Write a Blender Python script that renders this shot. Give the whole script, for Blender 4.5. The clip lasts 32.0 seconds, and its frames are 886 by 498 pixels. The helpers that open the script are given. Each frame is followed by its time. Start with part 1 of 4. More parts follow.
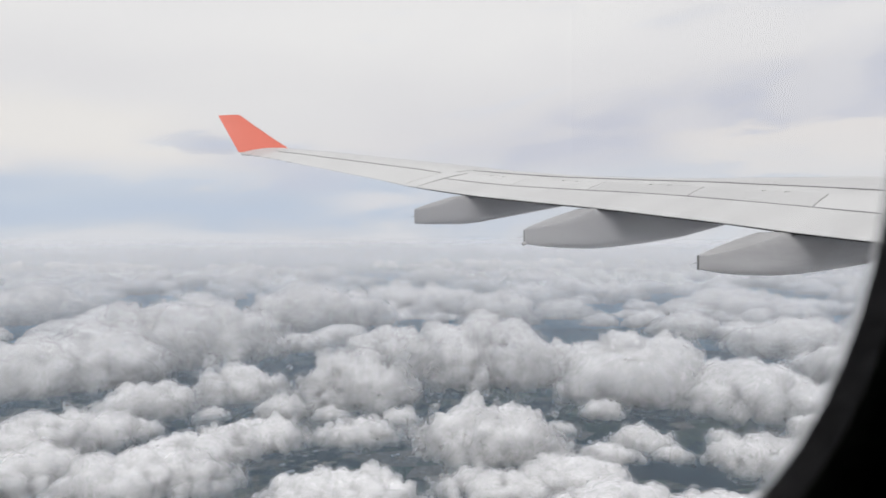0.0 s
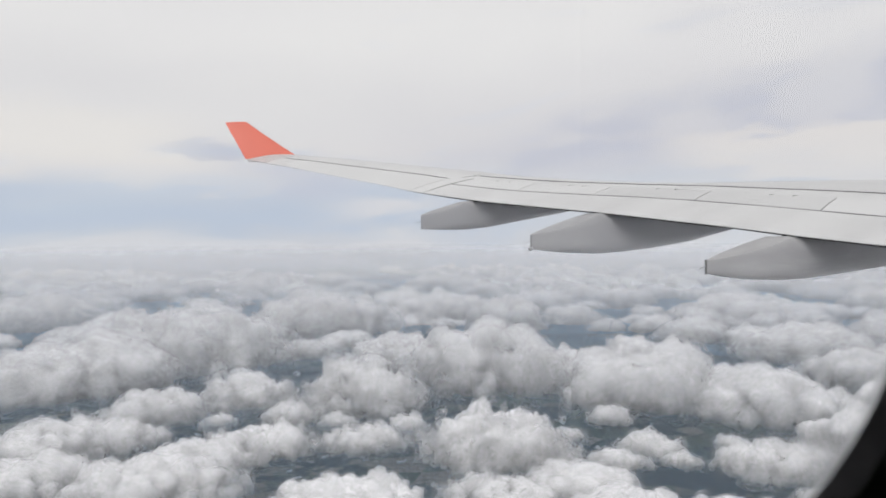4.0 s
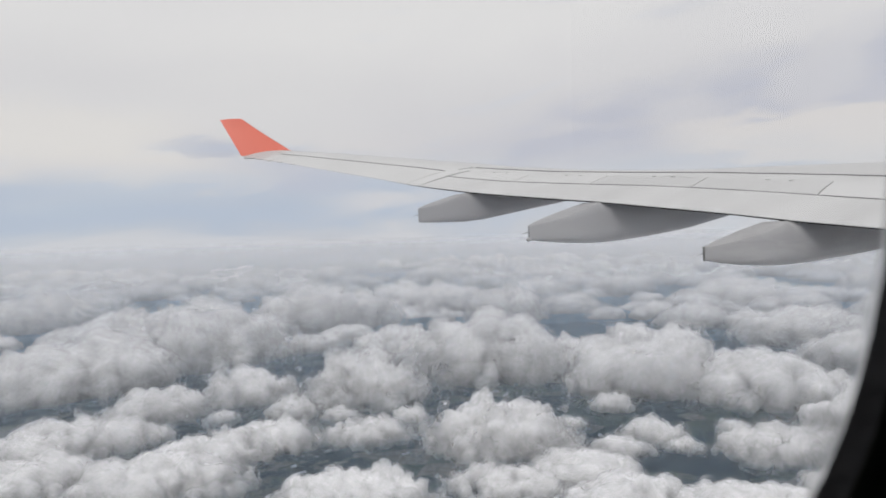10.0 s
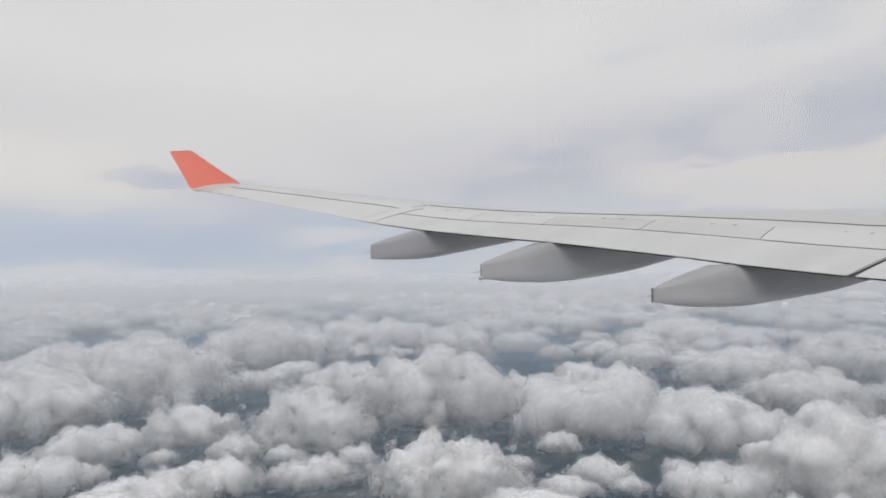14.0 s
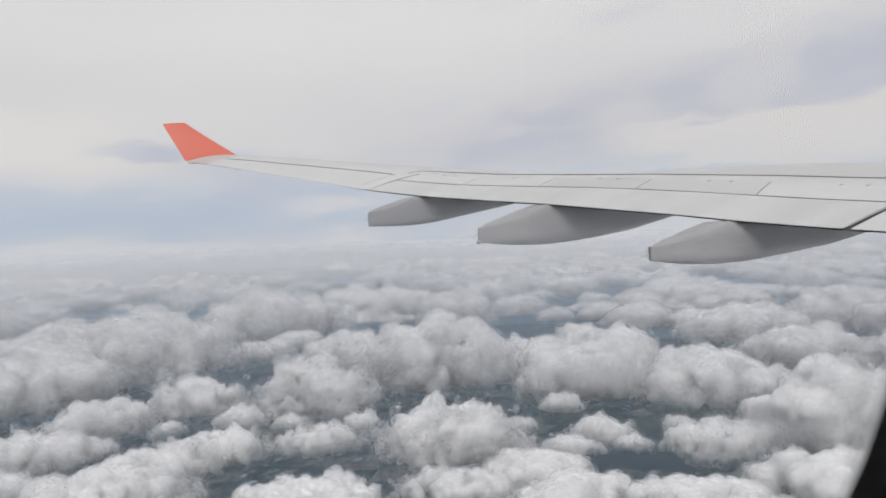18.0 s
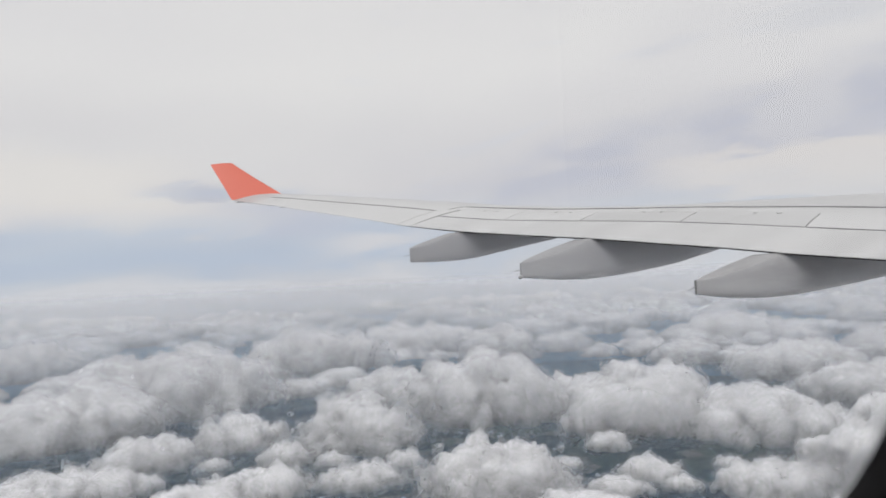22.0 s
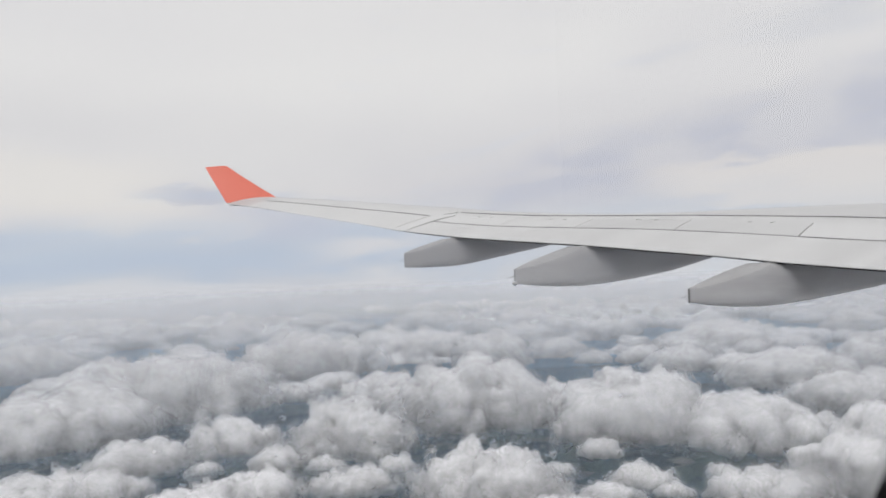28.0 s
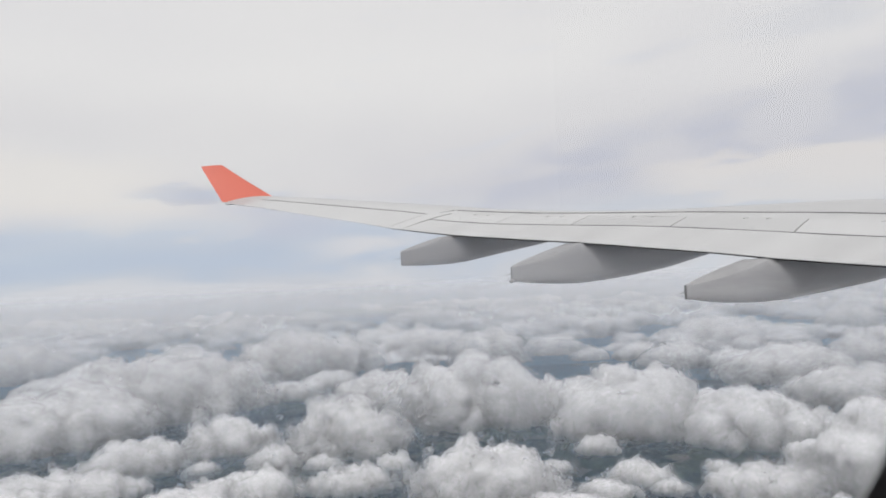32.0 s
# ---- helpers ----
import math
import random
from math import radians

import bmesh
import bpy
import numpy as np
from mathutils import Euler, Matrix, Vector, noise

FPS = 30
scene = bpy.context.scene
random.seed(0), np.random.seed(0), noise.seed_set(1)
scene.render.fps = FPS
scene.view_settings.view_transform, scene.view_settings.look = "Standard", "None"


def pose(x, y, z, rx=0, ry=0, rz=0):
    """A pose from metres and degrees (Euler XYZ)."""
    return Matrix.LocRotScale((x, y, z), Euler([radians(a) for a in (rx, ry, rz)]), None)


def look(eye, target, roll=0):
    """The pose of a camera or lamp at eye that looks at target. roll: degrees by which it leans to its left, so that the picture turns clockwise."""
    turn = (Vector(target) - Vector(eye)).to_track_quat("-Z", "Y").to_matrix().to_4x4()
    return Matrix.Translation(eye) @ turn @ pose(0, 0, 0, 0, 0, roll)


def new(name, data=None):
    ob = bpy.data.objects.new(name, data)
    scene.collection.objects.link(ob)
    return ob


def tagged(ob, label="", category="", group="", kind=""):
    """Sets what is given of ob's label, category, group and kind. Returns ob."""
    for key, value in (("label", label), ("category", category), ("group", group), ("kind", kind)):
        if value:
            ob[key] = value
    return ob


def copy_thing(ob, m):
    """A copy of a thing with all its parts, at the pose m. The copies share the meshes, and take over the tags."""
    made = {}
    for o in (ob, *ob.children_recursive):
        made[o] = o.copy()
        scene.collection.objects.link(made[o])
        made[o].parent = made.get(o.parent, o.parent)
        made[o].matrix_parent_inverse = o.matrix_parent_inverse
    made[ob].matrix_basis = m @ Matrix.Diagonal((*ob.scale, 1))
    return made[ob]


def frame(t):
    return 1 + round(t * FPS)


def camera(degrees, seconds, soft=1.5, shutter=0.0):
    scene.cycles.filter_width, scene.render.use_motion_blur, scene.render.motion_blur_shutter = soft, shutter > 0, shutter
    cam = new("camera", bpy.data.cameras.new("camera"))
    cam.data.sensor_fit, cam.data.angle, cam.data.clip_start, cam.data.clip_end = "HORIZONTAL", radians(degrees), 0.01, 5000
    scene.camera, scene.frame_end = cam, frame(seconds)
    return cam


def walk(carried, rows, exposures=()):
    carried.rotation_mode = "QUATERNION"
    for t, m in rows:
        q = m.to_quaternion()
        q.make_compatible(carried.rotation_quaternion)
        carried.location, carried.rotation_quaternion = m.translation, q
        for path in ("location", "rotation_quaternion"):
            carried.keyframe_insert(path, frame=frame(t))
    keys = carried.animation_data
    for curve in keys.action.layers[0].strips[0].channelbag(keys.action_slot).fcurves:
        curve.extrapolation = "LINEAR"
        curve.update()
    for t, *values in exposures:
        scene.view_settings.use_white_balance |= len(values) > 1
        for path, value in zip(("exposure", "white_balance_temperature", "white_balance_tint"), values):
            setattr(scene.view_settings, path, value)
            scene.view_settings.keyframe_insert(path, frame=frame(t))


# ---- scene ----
EYE = 300.0  # height of the cabin window over the ground sheet
cam = camera(62.51, 32.0, soft=1.7)
cam.data.dof.use_dof = True
cam.data.dof.focus_distance = 30.0
cam.data.dof.aperture_fstop = 13.5
# seconds, x forward, y outboard, z up from the seat, yaw, pitch, roll
ROWS = [
    (0.0, 0.0001, 0.0075, -0.0059, -20.828, -1.097, 0.040),
    (0.5, -0.0041, 0.0086, -0.0084, -19.558, -1.181, 0.934),
    (1.0, -0.0064, 0.0085, -0.0124, -19.715, -0.794, 0.708),
    (1.5, -0.0105, 0.0103, -0.0132, -20.143, -0.233, 0.462),
    (2.0, 0.0024, 0.0072, -0.0051, -20.500, 0.158, 0.573),
    (2.5, -0.0045, 0.0086, -0.0043, -20.731, 0.077, -0.137),
    (3.0, -0.0019, 0.0078, -0.0010, -20.837, -0.505, 0.486),
    (3.5, -0.0085, 0.0081, -0.0055, -20.252, -0.831, 0.346),
    (5.5, -0.0105, 0.0090, -0.0067, -20.898, 0.261, 0.046),
    (6.0, -0.0106, 0.0094, -0.0095, -21.028, 0.161, 0.135),
    (6.5, -0.0180, 0.0124, 0.0108, -20.930, -0.162, 0.334),
    (7.0, -0.0091, 0.0087, -0.0037, -20.456, -0.476, 0.101),
    (7.5, -0.0127, 0.0207, 0.0228, -20.448, -0.597, 0.265),
    (8.0, -0.0108, 0.0091, -0.0005, -20.489, -0.485, 0.267),
    (8.5, -0.0117, 0.0167, 0.0064, -20.436, -0.509, 0.338),
    (9.0, -0.0123, 0.0100, -0.0096, -20.459, -0.418, 0.120),
    (9.5, -0.0083, 0.0073, 0.0020, -19.725, -0.548, 1.366),
    (10.0, 0.0003, 0.0050, 0.0117, -20.467, -1.295, 1.652),
    (10.5, -0.0085, 0.0123, 0.0293, -24.057, 0.431, 0.997),
    (11.0, -0.0206, 0.0327, 0.0105, -22.793, -0.671, 2.286),
    (11.5, -0.0162, 0.0166, 0.0228, -23.894, -0.387, 0.706),
    (12.0, -0.0151, 0.0377, 0.0150, -22.862, 0.605, 1.491),
    (12.5, -0.0247, 0.0543, 0.0215, -23.309, 0.595, 1.002),
    (13.0, -0.0129, 0.0193, 0.0083, -23.429, 1.101, 0.699),
    (13.5, -0.0153, 0.0559, 0.0267, -24.172, 1.483, 0.856),
    (15.5, -0.0190, 0.0155, 0.0174, -24.370, 1.585, 0.419),
    (16.0, -0.0077, 0.0233, 0.0240, -24.402, 1.505, 0.297),
    (16.5, -0.0234, 0.0156, 0.0177, -25.159, 1.747, 0.486),
    (17.0, -0.0299, 0.0218, -0.0079, -28.671, 1.081, 0.803),
    (17.5, -0.0253, 0.0206, 0.0041, -24.850, -0.380, 1.766),
    (18.0, -0.0148, 0.0163, 0.0097, -24.441, -1.155, 2.378),
    (18.5, 0.0051, 0.0217, -0.0071, -23.466, -0.252, 2.744),
    (19.0, -0.0044, 0.0123, 0.0007, -23.017, -0.158, 2.301),
    (19.5, -0.0054, 0.0106, -0.0059, -22.161, 1.151, 1.247),
    (20.0, -0.0107, 0.0077, -0.0063, -21.114, 2.896, 1.762),
    (20.5, -0.0097, 0.0094, -0.0098, -21.678, 2.655, 1.694),
    (21.0, -0.0101, 0.0095, -0.0034, -21.384, 2.923, 2.277),
    (21.5, -0.0093, 0.0090, -0.0029, -21.170, 2.597, 2.504),
    (22.0, -0.0132, 0.0117, -0.0097, -21.159, 1.842, 2.787),
    (22.5, -0.0141, 0.0217, -0.0261, -21.074, 1.838, 2.536),
    (23.0, -0.0151, 0.0102, -0.0085, -21.200, 1.802, 2.630),
    (23.5, -0.0248, 0.0222, -0.0158, -21.294, 2.001, 2.479),
    (24.0, -0.0159, 0.0117, -0.0086, -21.296, 2.107, 2.621),
    (24.5, -0.0196, 0.0174, -0.0066, -21.347, 2.331, 2.420),
    (25.0, -0.0146, 0.0091, -0.0056, -21.586, 2.615, 2.383),
    (25.5, -0.0251, 0.0165, -0.0134, -22.014, 2.800, 2.126),
    (27.5, -0.0237, 0.0135, -0.0078, -21.716, 2.262, 2.228),
    (28.0, -0.0154, 0.0093, 0.0018, -21.619, 2.212, 2.215),
    (28.5, -0.0199, 0.0211, -0.0119, -21.761, 2.387, 2.178),
    (29.0, -0.0144, 0.0106, -0.0050, -21.826, 2.398, 2.390),
    (29.5, -0.0135, 0.0198, -0.0114, -21.919, 2.333, 2.126),
    (30.0, -0.0156, 0.0116, -0.0019, -21.726, 2.022, 2.077),
    (30.5, -0.0191, 0.0204, -0.0096, -21.564, 1.928, 2.271),
    (31.0, -0.0171, 0.0129, -0.0050, -21.611, 1.874, 2.201),
    (31.5, -0.0283, 0.0216, -0.0175, -21.780, 1.989, 2.385),
    (32.0, -0.0168, 0.0118, -0.0048, -21.885, 2.066, 2.548),
]
walk(cam, [(t, pose(x, y, EYE + z, 90 + pitch, roll, yaw)) for t, x, y, z, yaw, pitch, roll in ROWS],
     exposures=[(0.0, 0.16), (3.0, 0.14), (6.0, 0.06), (10.0, 0.0), (16.0, -0.02), (22.0, 0.02), (28.0, 0.06), (32.0, 0.08)])
scene.cycles.transparent_max_bounces = 64
scene.cycles.max_bounces = 12
scene.cycles.diffuse_bounces = 7


# ---- node helpers ----
def nodes_of(tree):
    tree.nodes.clear()

    def add(kind, links=(), **props):
        n = tree.nodes.new(kind)
        if "operation" in props:
            n.operation = props["operation"]
        if "use_clamp" in props:
            n.use_clamp = props["use_clamp"]
        if "data_type" in props:
            n.data_type = props["data_type"]
        if "blend_type" in props:
            n.blend_type = props["blend_type"]
        if "interpolation_type" in props:
            n.interpolation_type = props["interpolation_type"]
        if "sky_type" in props:
            n.sky_type, n.sun_disc, n.altitude = props["sky_type"], props["sun_disc"], props["altitude"]
            n.sun_elevation, n.sun_rotation = props["sun_elevation"], props["sun_rotation"]
        for key, value in links:
            if hasattr(value, "is_output"):
                tree.links.new(value, n.inputs[key])
            else:
                n.inputs[key].default_value = value
        return n
    return add


def ramp(add, fac, stops, smooth=True):
    n = add("ShaderNodeValToRGB", [("Fac", fac)])
    r = n.color_ramp
    r.interpolation = "EASE" if smooth else "LINEAR"
    while len(r.elements) < len(stops):
        r.elements.new(0.5)
    for e, (p, c) in zip(r.elements, stops):
        e.position = p
        e.color = (*c, 1) if len(c) == 3 else c
    return n.outputs["Color"]


def math_node(add, op, a, b=0.0, clamp=False):
    return add("ShaderNodeMath", [(0, a), (1, b)], operation=op, use_clamp=clamp).outputs[0]


def mix_rgb(add, fac, a, b, blend="MIX"):
    n = add("ShaderNodeMix", data_type="RGBA", blend_type=blend)
    tree = n.id_data
    for i, v in ((0, fac), (6, a), (7, b)):
        if hasattr(v, "is_output"):
            tree.links.new(v, n.inputs[i])
        else:
            n.inputs[i].default_value = v if i == 0 else (*v, 1)
    return n.outputs[2]


# ---- world: bright high overcast, thin streaks of stratus, blue-grey low sky ----
SUN_AZ, SUN_EL = 205.0, 42.0  # degrees: from outboard towards the nose; over the horizon
world = bpy.data.worlds.new("overcast_sky")
scene.world = world
world.use_nodes = True
add = nodes_of(world.node_tree)
way = add("ShaderNodeTexCoord").outputs["Generated"]
xyz = add("ShaderNodeSeparateXYZ", [(0, way)])
elev = xyz.outputs["Z"]
az = math_node(add, "ARCTAN2", xyz.outputs["X"], xyz.outputs["Y"])
sky_way = add("ShaderNodeCombineXYZ", [(0, xyz.outputs["X"]), (1, xyz.outputs["Y"]), (2, math_node(add, "MAXIMUM", elev, 0.08))]).outputs[0]
sky = add("ShaderNodeTexSky", [("Vector", sky_way)], sky_type="NISHITA", sun_disc=False, sun_elevation=radians(SUN_EL), sun_rotation=radians(SUN_AZ), altitude=3000.0)
blue = add("ShaderNodeMix", [], data_type="RGBA", blend_type="MULTIPLY")
world.node_tree.links.new(sky.outputs[0], blue.inputs[6])
blue.inputs[0].default_value = 1.0
blue.inputs[7].default_value = (0.10, 0.10, 0.10, 1)


def sky_streaks(turn, stretch, scale, detail, seed):
    """Noise over azimuth and height, drawn out along a line that climbs by turn."""
    a = math_node(add, "ADD", math_node(add, "MULTIPLY", az, math.cos(turn)), math_node(add, "MULTIPLY", elev, math.sin(turn)))
    b = math_node(add, "SUBTRACT", math_node(add, "MULTIPLY", elev, math.cos(turn)), math_node(add, "MULTIPLY", az, math.sin(turn)))
    v = add("ShaderNodeCombineXYZ", [(0, a), (1, math_node(add, "MULTIPLY", b, stretch)), (2, seed)]).outputs[0]
    return add("ShaderNodeTexNoise", [("Vector", v), ("Scale", scale), ("Detail", detail), ("Roughness", 0.55), ("Distortion", 0.4)]).outputs[0]


def hump(value, centre, width):
    """1 at the centre, falling smoothly to 0 at the width."""
    d = math_node(add, "ABSOLUTE", math_node(add, "SUBTRACT", value, centre))
    return add("ShaderNodeMapRange", [(0, d), (1, 0.0), (2, width), (3, 1.0), (4, 0.0)], interpolation_type="SMOOTHSTEP").outputs[0]


fine = sky_streaks(0.10, 4.5, 2.6, 5.0, 1.7)
broad = sky_streaks(0.05, 3.0, 1.1, 3.0, 5.2)
wavy = math_node(add, "ADD", elev, math_node(add, "MULTIPLY", math_node(add, "SUBTRACT", fine, 0.5), 0.10))
base = ramp(add, math_node(add, "ADD", math_node(add, "MULTIPLY", wavy, 1.0), 0.5), [
    (0.40, (0.56, 0.585, 0.62)), (0.47, (0.585, 0.605, 0.64)), (0.495, (0.575, 0.61, 0.66)), (0.53, (0.495, 0.565, 0.66)), (0.565, (0.54, 0.597, 0.675)), (0.605, (0.685, 0.68, 0.685)), (0.66, (0.685, 0.685, 0.695)), (0.78, (0.745, 0.745, 0.745))])
feather = math_node(add, "SUBTRACT", sky_streaks(0.12, 3.6, 9.0, 8.0, 3.3), 0.5)
edge = math_node(add, "ADD", elev, math_node(add, "MULTIPLY", feather, 0.07))


def step_up(value, a, b):
    return add("ShaderNodeMapRange", [(0, value), (1, a), (2, b), (3, 0.0), (4, 1.0)], interpolation_type="SMOOTHSTEP").outputs[0]


def sloped(az0, at, slope):
    """How far the feathered height lies over a line that passes the height at, at the azimuth az0."""
    return math_node(add, "SUBTRACT", math_node(add, "SUBTRACT", edge, at), math_node(add, "MULTIPLY", math_node(add, "SUBTRACT", az, az0), slope))


def times(*values):
    r = values[0]
    for v in values[1:]:
        r = math_node(add, "MULTIPLY", r, v)
    return r


puffs = step_up(sky_streaks(0.16, 3.0, 6.0, 9.0, 7.9), 0.36, 0.58)
# a lavender bank that climbs towards the nose over a cream wedge with a crisp upper edge
over, under = sloped(0.40, 0.070, 0.03), sloped(0.45, 0.150, 0.17)
bank = times(step_up(over, -0.02, 0.035), step_up(under, 0.02, -0.035), step_up(az, 0.26, 0.46), math_node(add, "ADD", math_node(add, "MULTIPLY", puffs, 0.65), 0.35))
cream = times(step_up(sloped(0.571, 0.108, -0.13), -0.006, 0.010), step_up(sloped(0.70, 0.125, 0.08), 0.006, -0.006), step_up(az, 0.60, 0.74))
aft = times(step_up(edge, 0.070, 0.105), step_up(edge, 0.185, 0.140), step_up(az, 0.10, -0.06))
tint = mix_rgb(add, times(bank, 0.95), base, (0.545, 0.568, 0.638))
tint = mix_rgb(add, times(cream, 0.85), tint, (0.745, 0.725, 0.70))
tint = mix_rgb(add, times(aft, 0.7), tint, (0.75, 0.735, 0.71))
grey = add("ShaderNodeMapRange", [(0, broad), (1, 0.30), (2, 0.70), (3, 0.92), (4, 1.05)]).outputs[0]
tint = mix_rgb(add, 1.0, tint, add("ShaderNodeCombineColor", [(0, grey), (1, grey), (2, math_node(add, "ADD", math_node(add, "MULTIPLY", grey, 0.7), 0.3))]).outputs[0], "MULTIPLY")
# a lavender wisp behind the wing tip, thin cream and blue layers under it
wisp = times(step_up(edge, 0.104, 0.114), step_up(edge, 0.136, 0.118), hump(az, 0.085, 0.15))
low_wisp = times(step_up(edge, 0.045, 0.075), step_up(edge, 0.118, 0.095), hump(az, 0.16, 0.16), puffs)
tint = mix_rgb(add, times(wisp, 0.95), tint, (0.53, 0.552, 0.618))
tint = mix_rgb(add, times(low_wisp, 0.8), tint, (0.525, 0.56, 0.645))
thin = sky_streaks(0.03, 7.0, 2.6, 8.0, 9.1)
low = hump(elev, 0.03, 0.10)
tint = mix_rgb(add, times(low, step_up(thin, 0.49, 0.57), 0.75), tint, (0.665, 0.672, 0.69))
tint = mix_rgb(add, times(low, step_up(thin, 0.47, 0.38), 0.8), tint, (0.49, 0.56, 0.66))
light = times(hump(az, 0.28, 0.14), hump(edge, 0.045, 0.028))
tint = mix_rgb(add, times(light, 0.65), tint, (0.73, 0.71, 0.70))
tint = mix_rgb(add, 1.0, tint, (1.012, 1.0, 1.004), "MULTIPLY")
milky = times(step_up(az, 0.28, 0.60), hump(elev, 0.03, 0.11))
tint = mix_rgb(add, times(milky, 0.75), tint, (0.63, 0.64, 0.67))
gap = add("ShaderNodeMapRange", [(0, fine), (1, 0.60), (2, 0.85), (3, 0.0), (4, 0.35)]).outputs[0]
tint = mix_rgb(add, gap, tint, blue.outputs[2])
bg = add("ShaderNodeBackground", [("Color", tint), ("Strength", 1.0)])
add("ShaderNodeOutputWorld", [("Surface", bg.outputs[0])])

sun_data = bpy.data.lights.new("sun", "SUN")
sun_data.energy, sun_data.angle, sun_data.color = 1.4, radians(35), (1.0, 0.97, 0.93)
sun = new("sun", sun_data)
sun.matrix_world = look((0, 0, 0), [-v for v in (math.sin(radians(SUN_AZ)) * math.cos(radians(SUN_EL)), math.cos(radians(SUN_AZ)) * math.cos(radians(SUN_EL)), math.sin(radians(SUN_EL)))])


# ---- materials ----
def surface(name, low, high, rough=0.5, metal=0.0, scale=1.0, stretch=(1, 1, 1), bump=0.0, fine_scale=None, spec=0.5, random_shift=0.0):
    """Paint, plastic or metal: two scales of stain and grain between two colours, in object space (metres)."""
    m = bpy.data.materials.new(name)
    m.use_nodes = True
    add = nodes_of(m.node_tree)
    at = add("ShaderNodeTexCoord").outputs["Object"]
    at = add("ShaderNodeMapping", [("Vector", at), ("Scale", stretch)]).outputs[0]
    big = add("ShaderNodeTexNoise", [("Vector", at), ("Scale", scale), ("Detail", 5.0), ("Roughness", 0.6)]).outputs[0]
    tiny = add("ShaderNodeTexNoise", [("Vector", at), ("Scale", fine_scale or scale * 14), ("Detail", 3.0)]).outputs[0]
    f = math_node(add, "ADD", math_node(add, "MULTIPLY", big, 0.75), math_node(add, "MULTIPLY", tiny, 0.25))
    if random_shift:
        r = add("ShaderNodeObjectInfo").outputs["Random"]
        f = math_node(add, "ADD", f, math_node(add, "MULTIPLY", math_node(add, "SUBTRACT", r, 0.5), random_shift))
    col = ramp(add, f, [(0.32, low), (0.68, high)])
    b = add("ShaderNodeBsdfPrincipled", [("Base Color", col), ("Metallic", metal), ("Specular IOR Level", spec)])
    rr = add("ShaderNodeMapRange", [(0, f), (3, rough * 0.85), (4, min(1.0, rough * 1.2))]).outputs[0]
    m.node_tree.links.new(rr, b.inputs["Roughness"])
    if bump:
        bp = add("ShaderNodeBump", [("Strength", bump), ("Distance", 0.02), ("Height", f)])
        m.node_tree.links.new(bp.outputs[0], b.inputs["Normal"])
    add("ShaderNodeOutputMaterial", [("Surface", b.outputs[0])])
    return m


PAINT = surface("pale_grey_wing_paint", (0.505, 0.507, 0.512), (0.585, 0.588, 0.592), 0.4, 0, 0.7, (0.35, 1.4, 1), 0.05, 9.0, 0.5, 0.35)
PANEL = surface("pale_grey_panel_paint", (0.505, 0.507, 0.512), (0.595, 0.598, 0.602), 0.48, 0, 0.8, (0.3, 1.6, 1), 0.05, 11.0, 0.35, 0.5)
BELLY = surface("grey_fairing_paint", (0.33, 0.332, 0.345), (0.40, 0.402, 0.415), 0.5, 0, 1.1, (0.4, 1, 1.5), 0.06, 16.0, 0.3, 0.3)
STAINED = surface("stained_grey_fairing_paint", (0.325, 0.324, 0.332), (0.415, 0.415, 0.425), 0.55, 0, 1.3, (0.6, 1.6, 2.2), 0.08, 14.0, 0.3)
GAP_SHADE = surface("painted_gap_shade", (0.055, 0.055, 0.06), (0.10, 0.10, 0.105), 0.8, 0, 3.0)
CORAL = surface("coral_red_paint", (0.66, 0.165, 0.118), (0.73, 0.20, 0.145), 0.45, 0, 0.8, (0.5, 1, 1), 0.03, 18.0, 0.35)
EDGE = surface("bare_aluminium_edge", (0.70, 0.70, 0.70), (0.82, 0.82, 0.82), 0.4, 0.6, 2.0)
DARK_LINE = surface("grey_line_strip", (0.13, 0.13, 0.13), (0.20, 0.20, 0.20), 0.8, 0, 2.0)
WICK = surface("dark_carbon_rod", (0.14, 0.14, 0.14), (0.22, 0.22, 0.22), 0.6, 0, 8.0)
RUBBER = surface("black_rubber", (0.035, 0.034, 0.037), (0.065, 0.063, 0.066), 0.6, 0, 30.0, (1, 1, 1), 0.15, 260.0, 0.3)
LINING = surface("dark_grey_cabin_plastic", (0.05, 0.049, 0.05), (0.085, 0.083, 0.086), 0.55, 0, 9.0, (1, 1, 1), 0.15, 240.0, 0.3)
SKIN = surface("white_fuselage_paint", (0.66, 0.66, 0.66), (0.76, 0.76, 0.75), 0.35, 0, 0.6)


def pane_material():
    m = bpy.data.materials.new("clear_acrylic")
    m.use_nodes = True
    add = nodes_of(m.node_tree)
    gloss = add("ShaderNodeBsdfGlossy", [("Color", (1, 1, 1, 1)), ("Roughness", 0.0)])
    clear = add("ShaderNodeBsdfTransparent", [("Color", (0.985, 0.988, 0.99, 1))])
    facing = math_node(add, "POWER", add("ShaderNodeLayerWeight", [("Blend", 0.5)]).outputs["Facing"], 5.0)
    sheen = math_node(add, "ADD", math_node(add, "MULTIPLY", facing, 0.4), 0.02)
    mx = add("ShaderNodeMixShader", [(0, sheen), (1, clear.outputs[0]), (2, gloss.outputs[0])])
    add("ShaderNodeOutputMaterial", [("Surface", mx.outputs[0])])
    return m


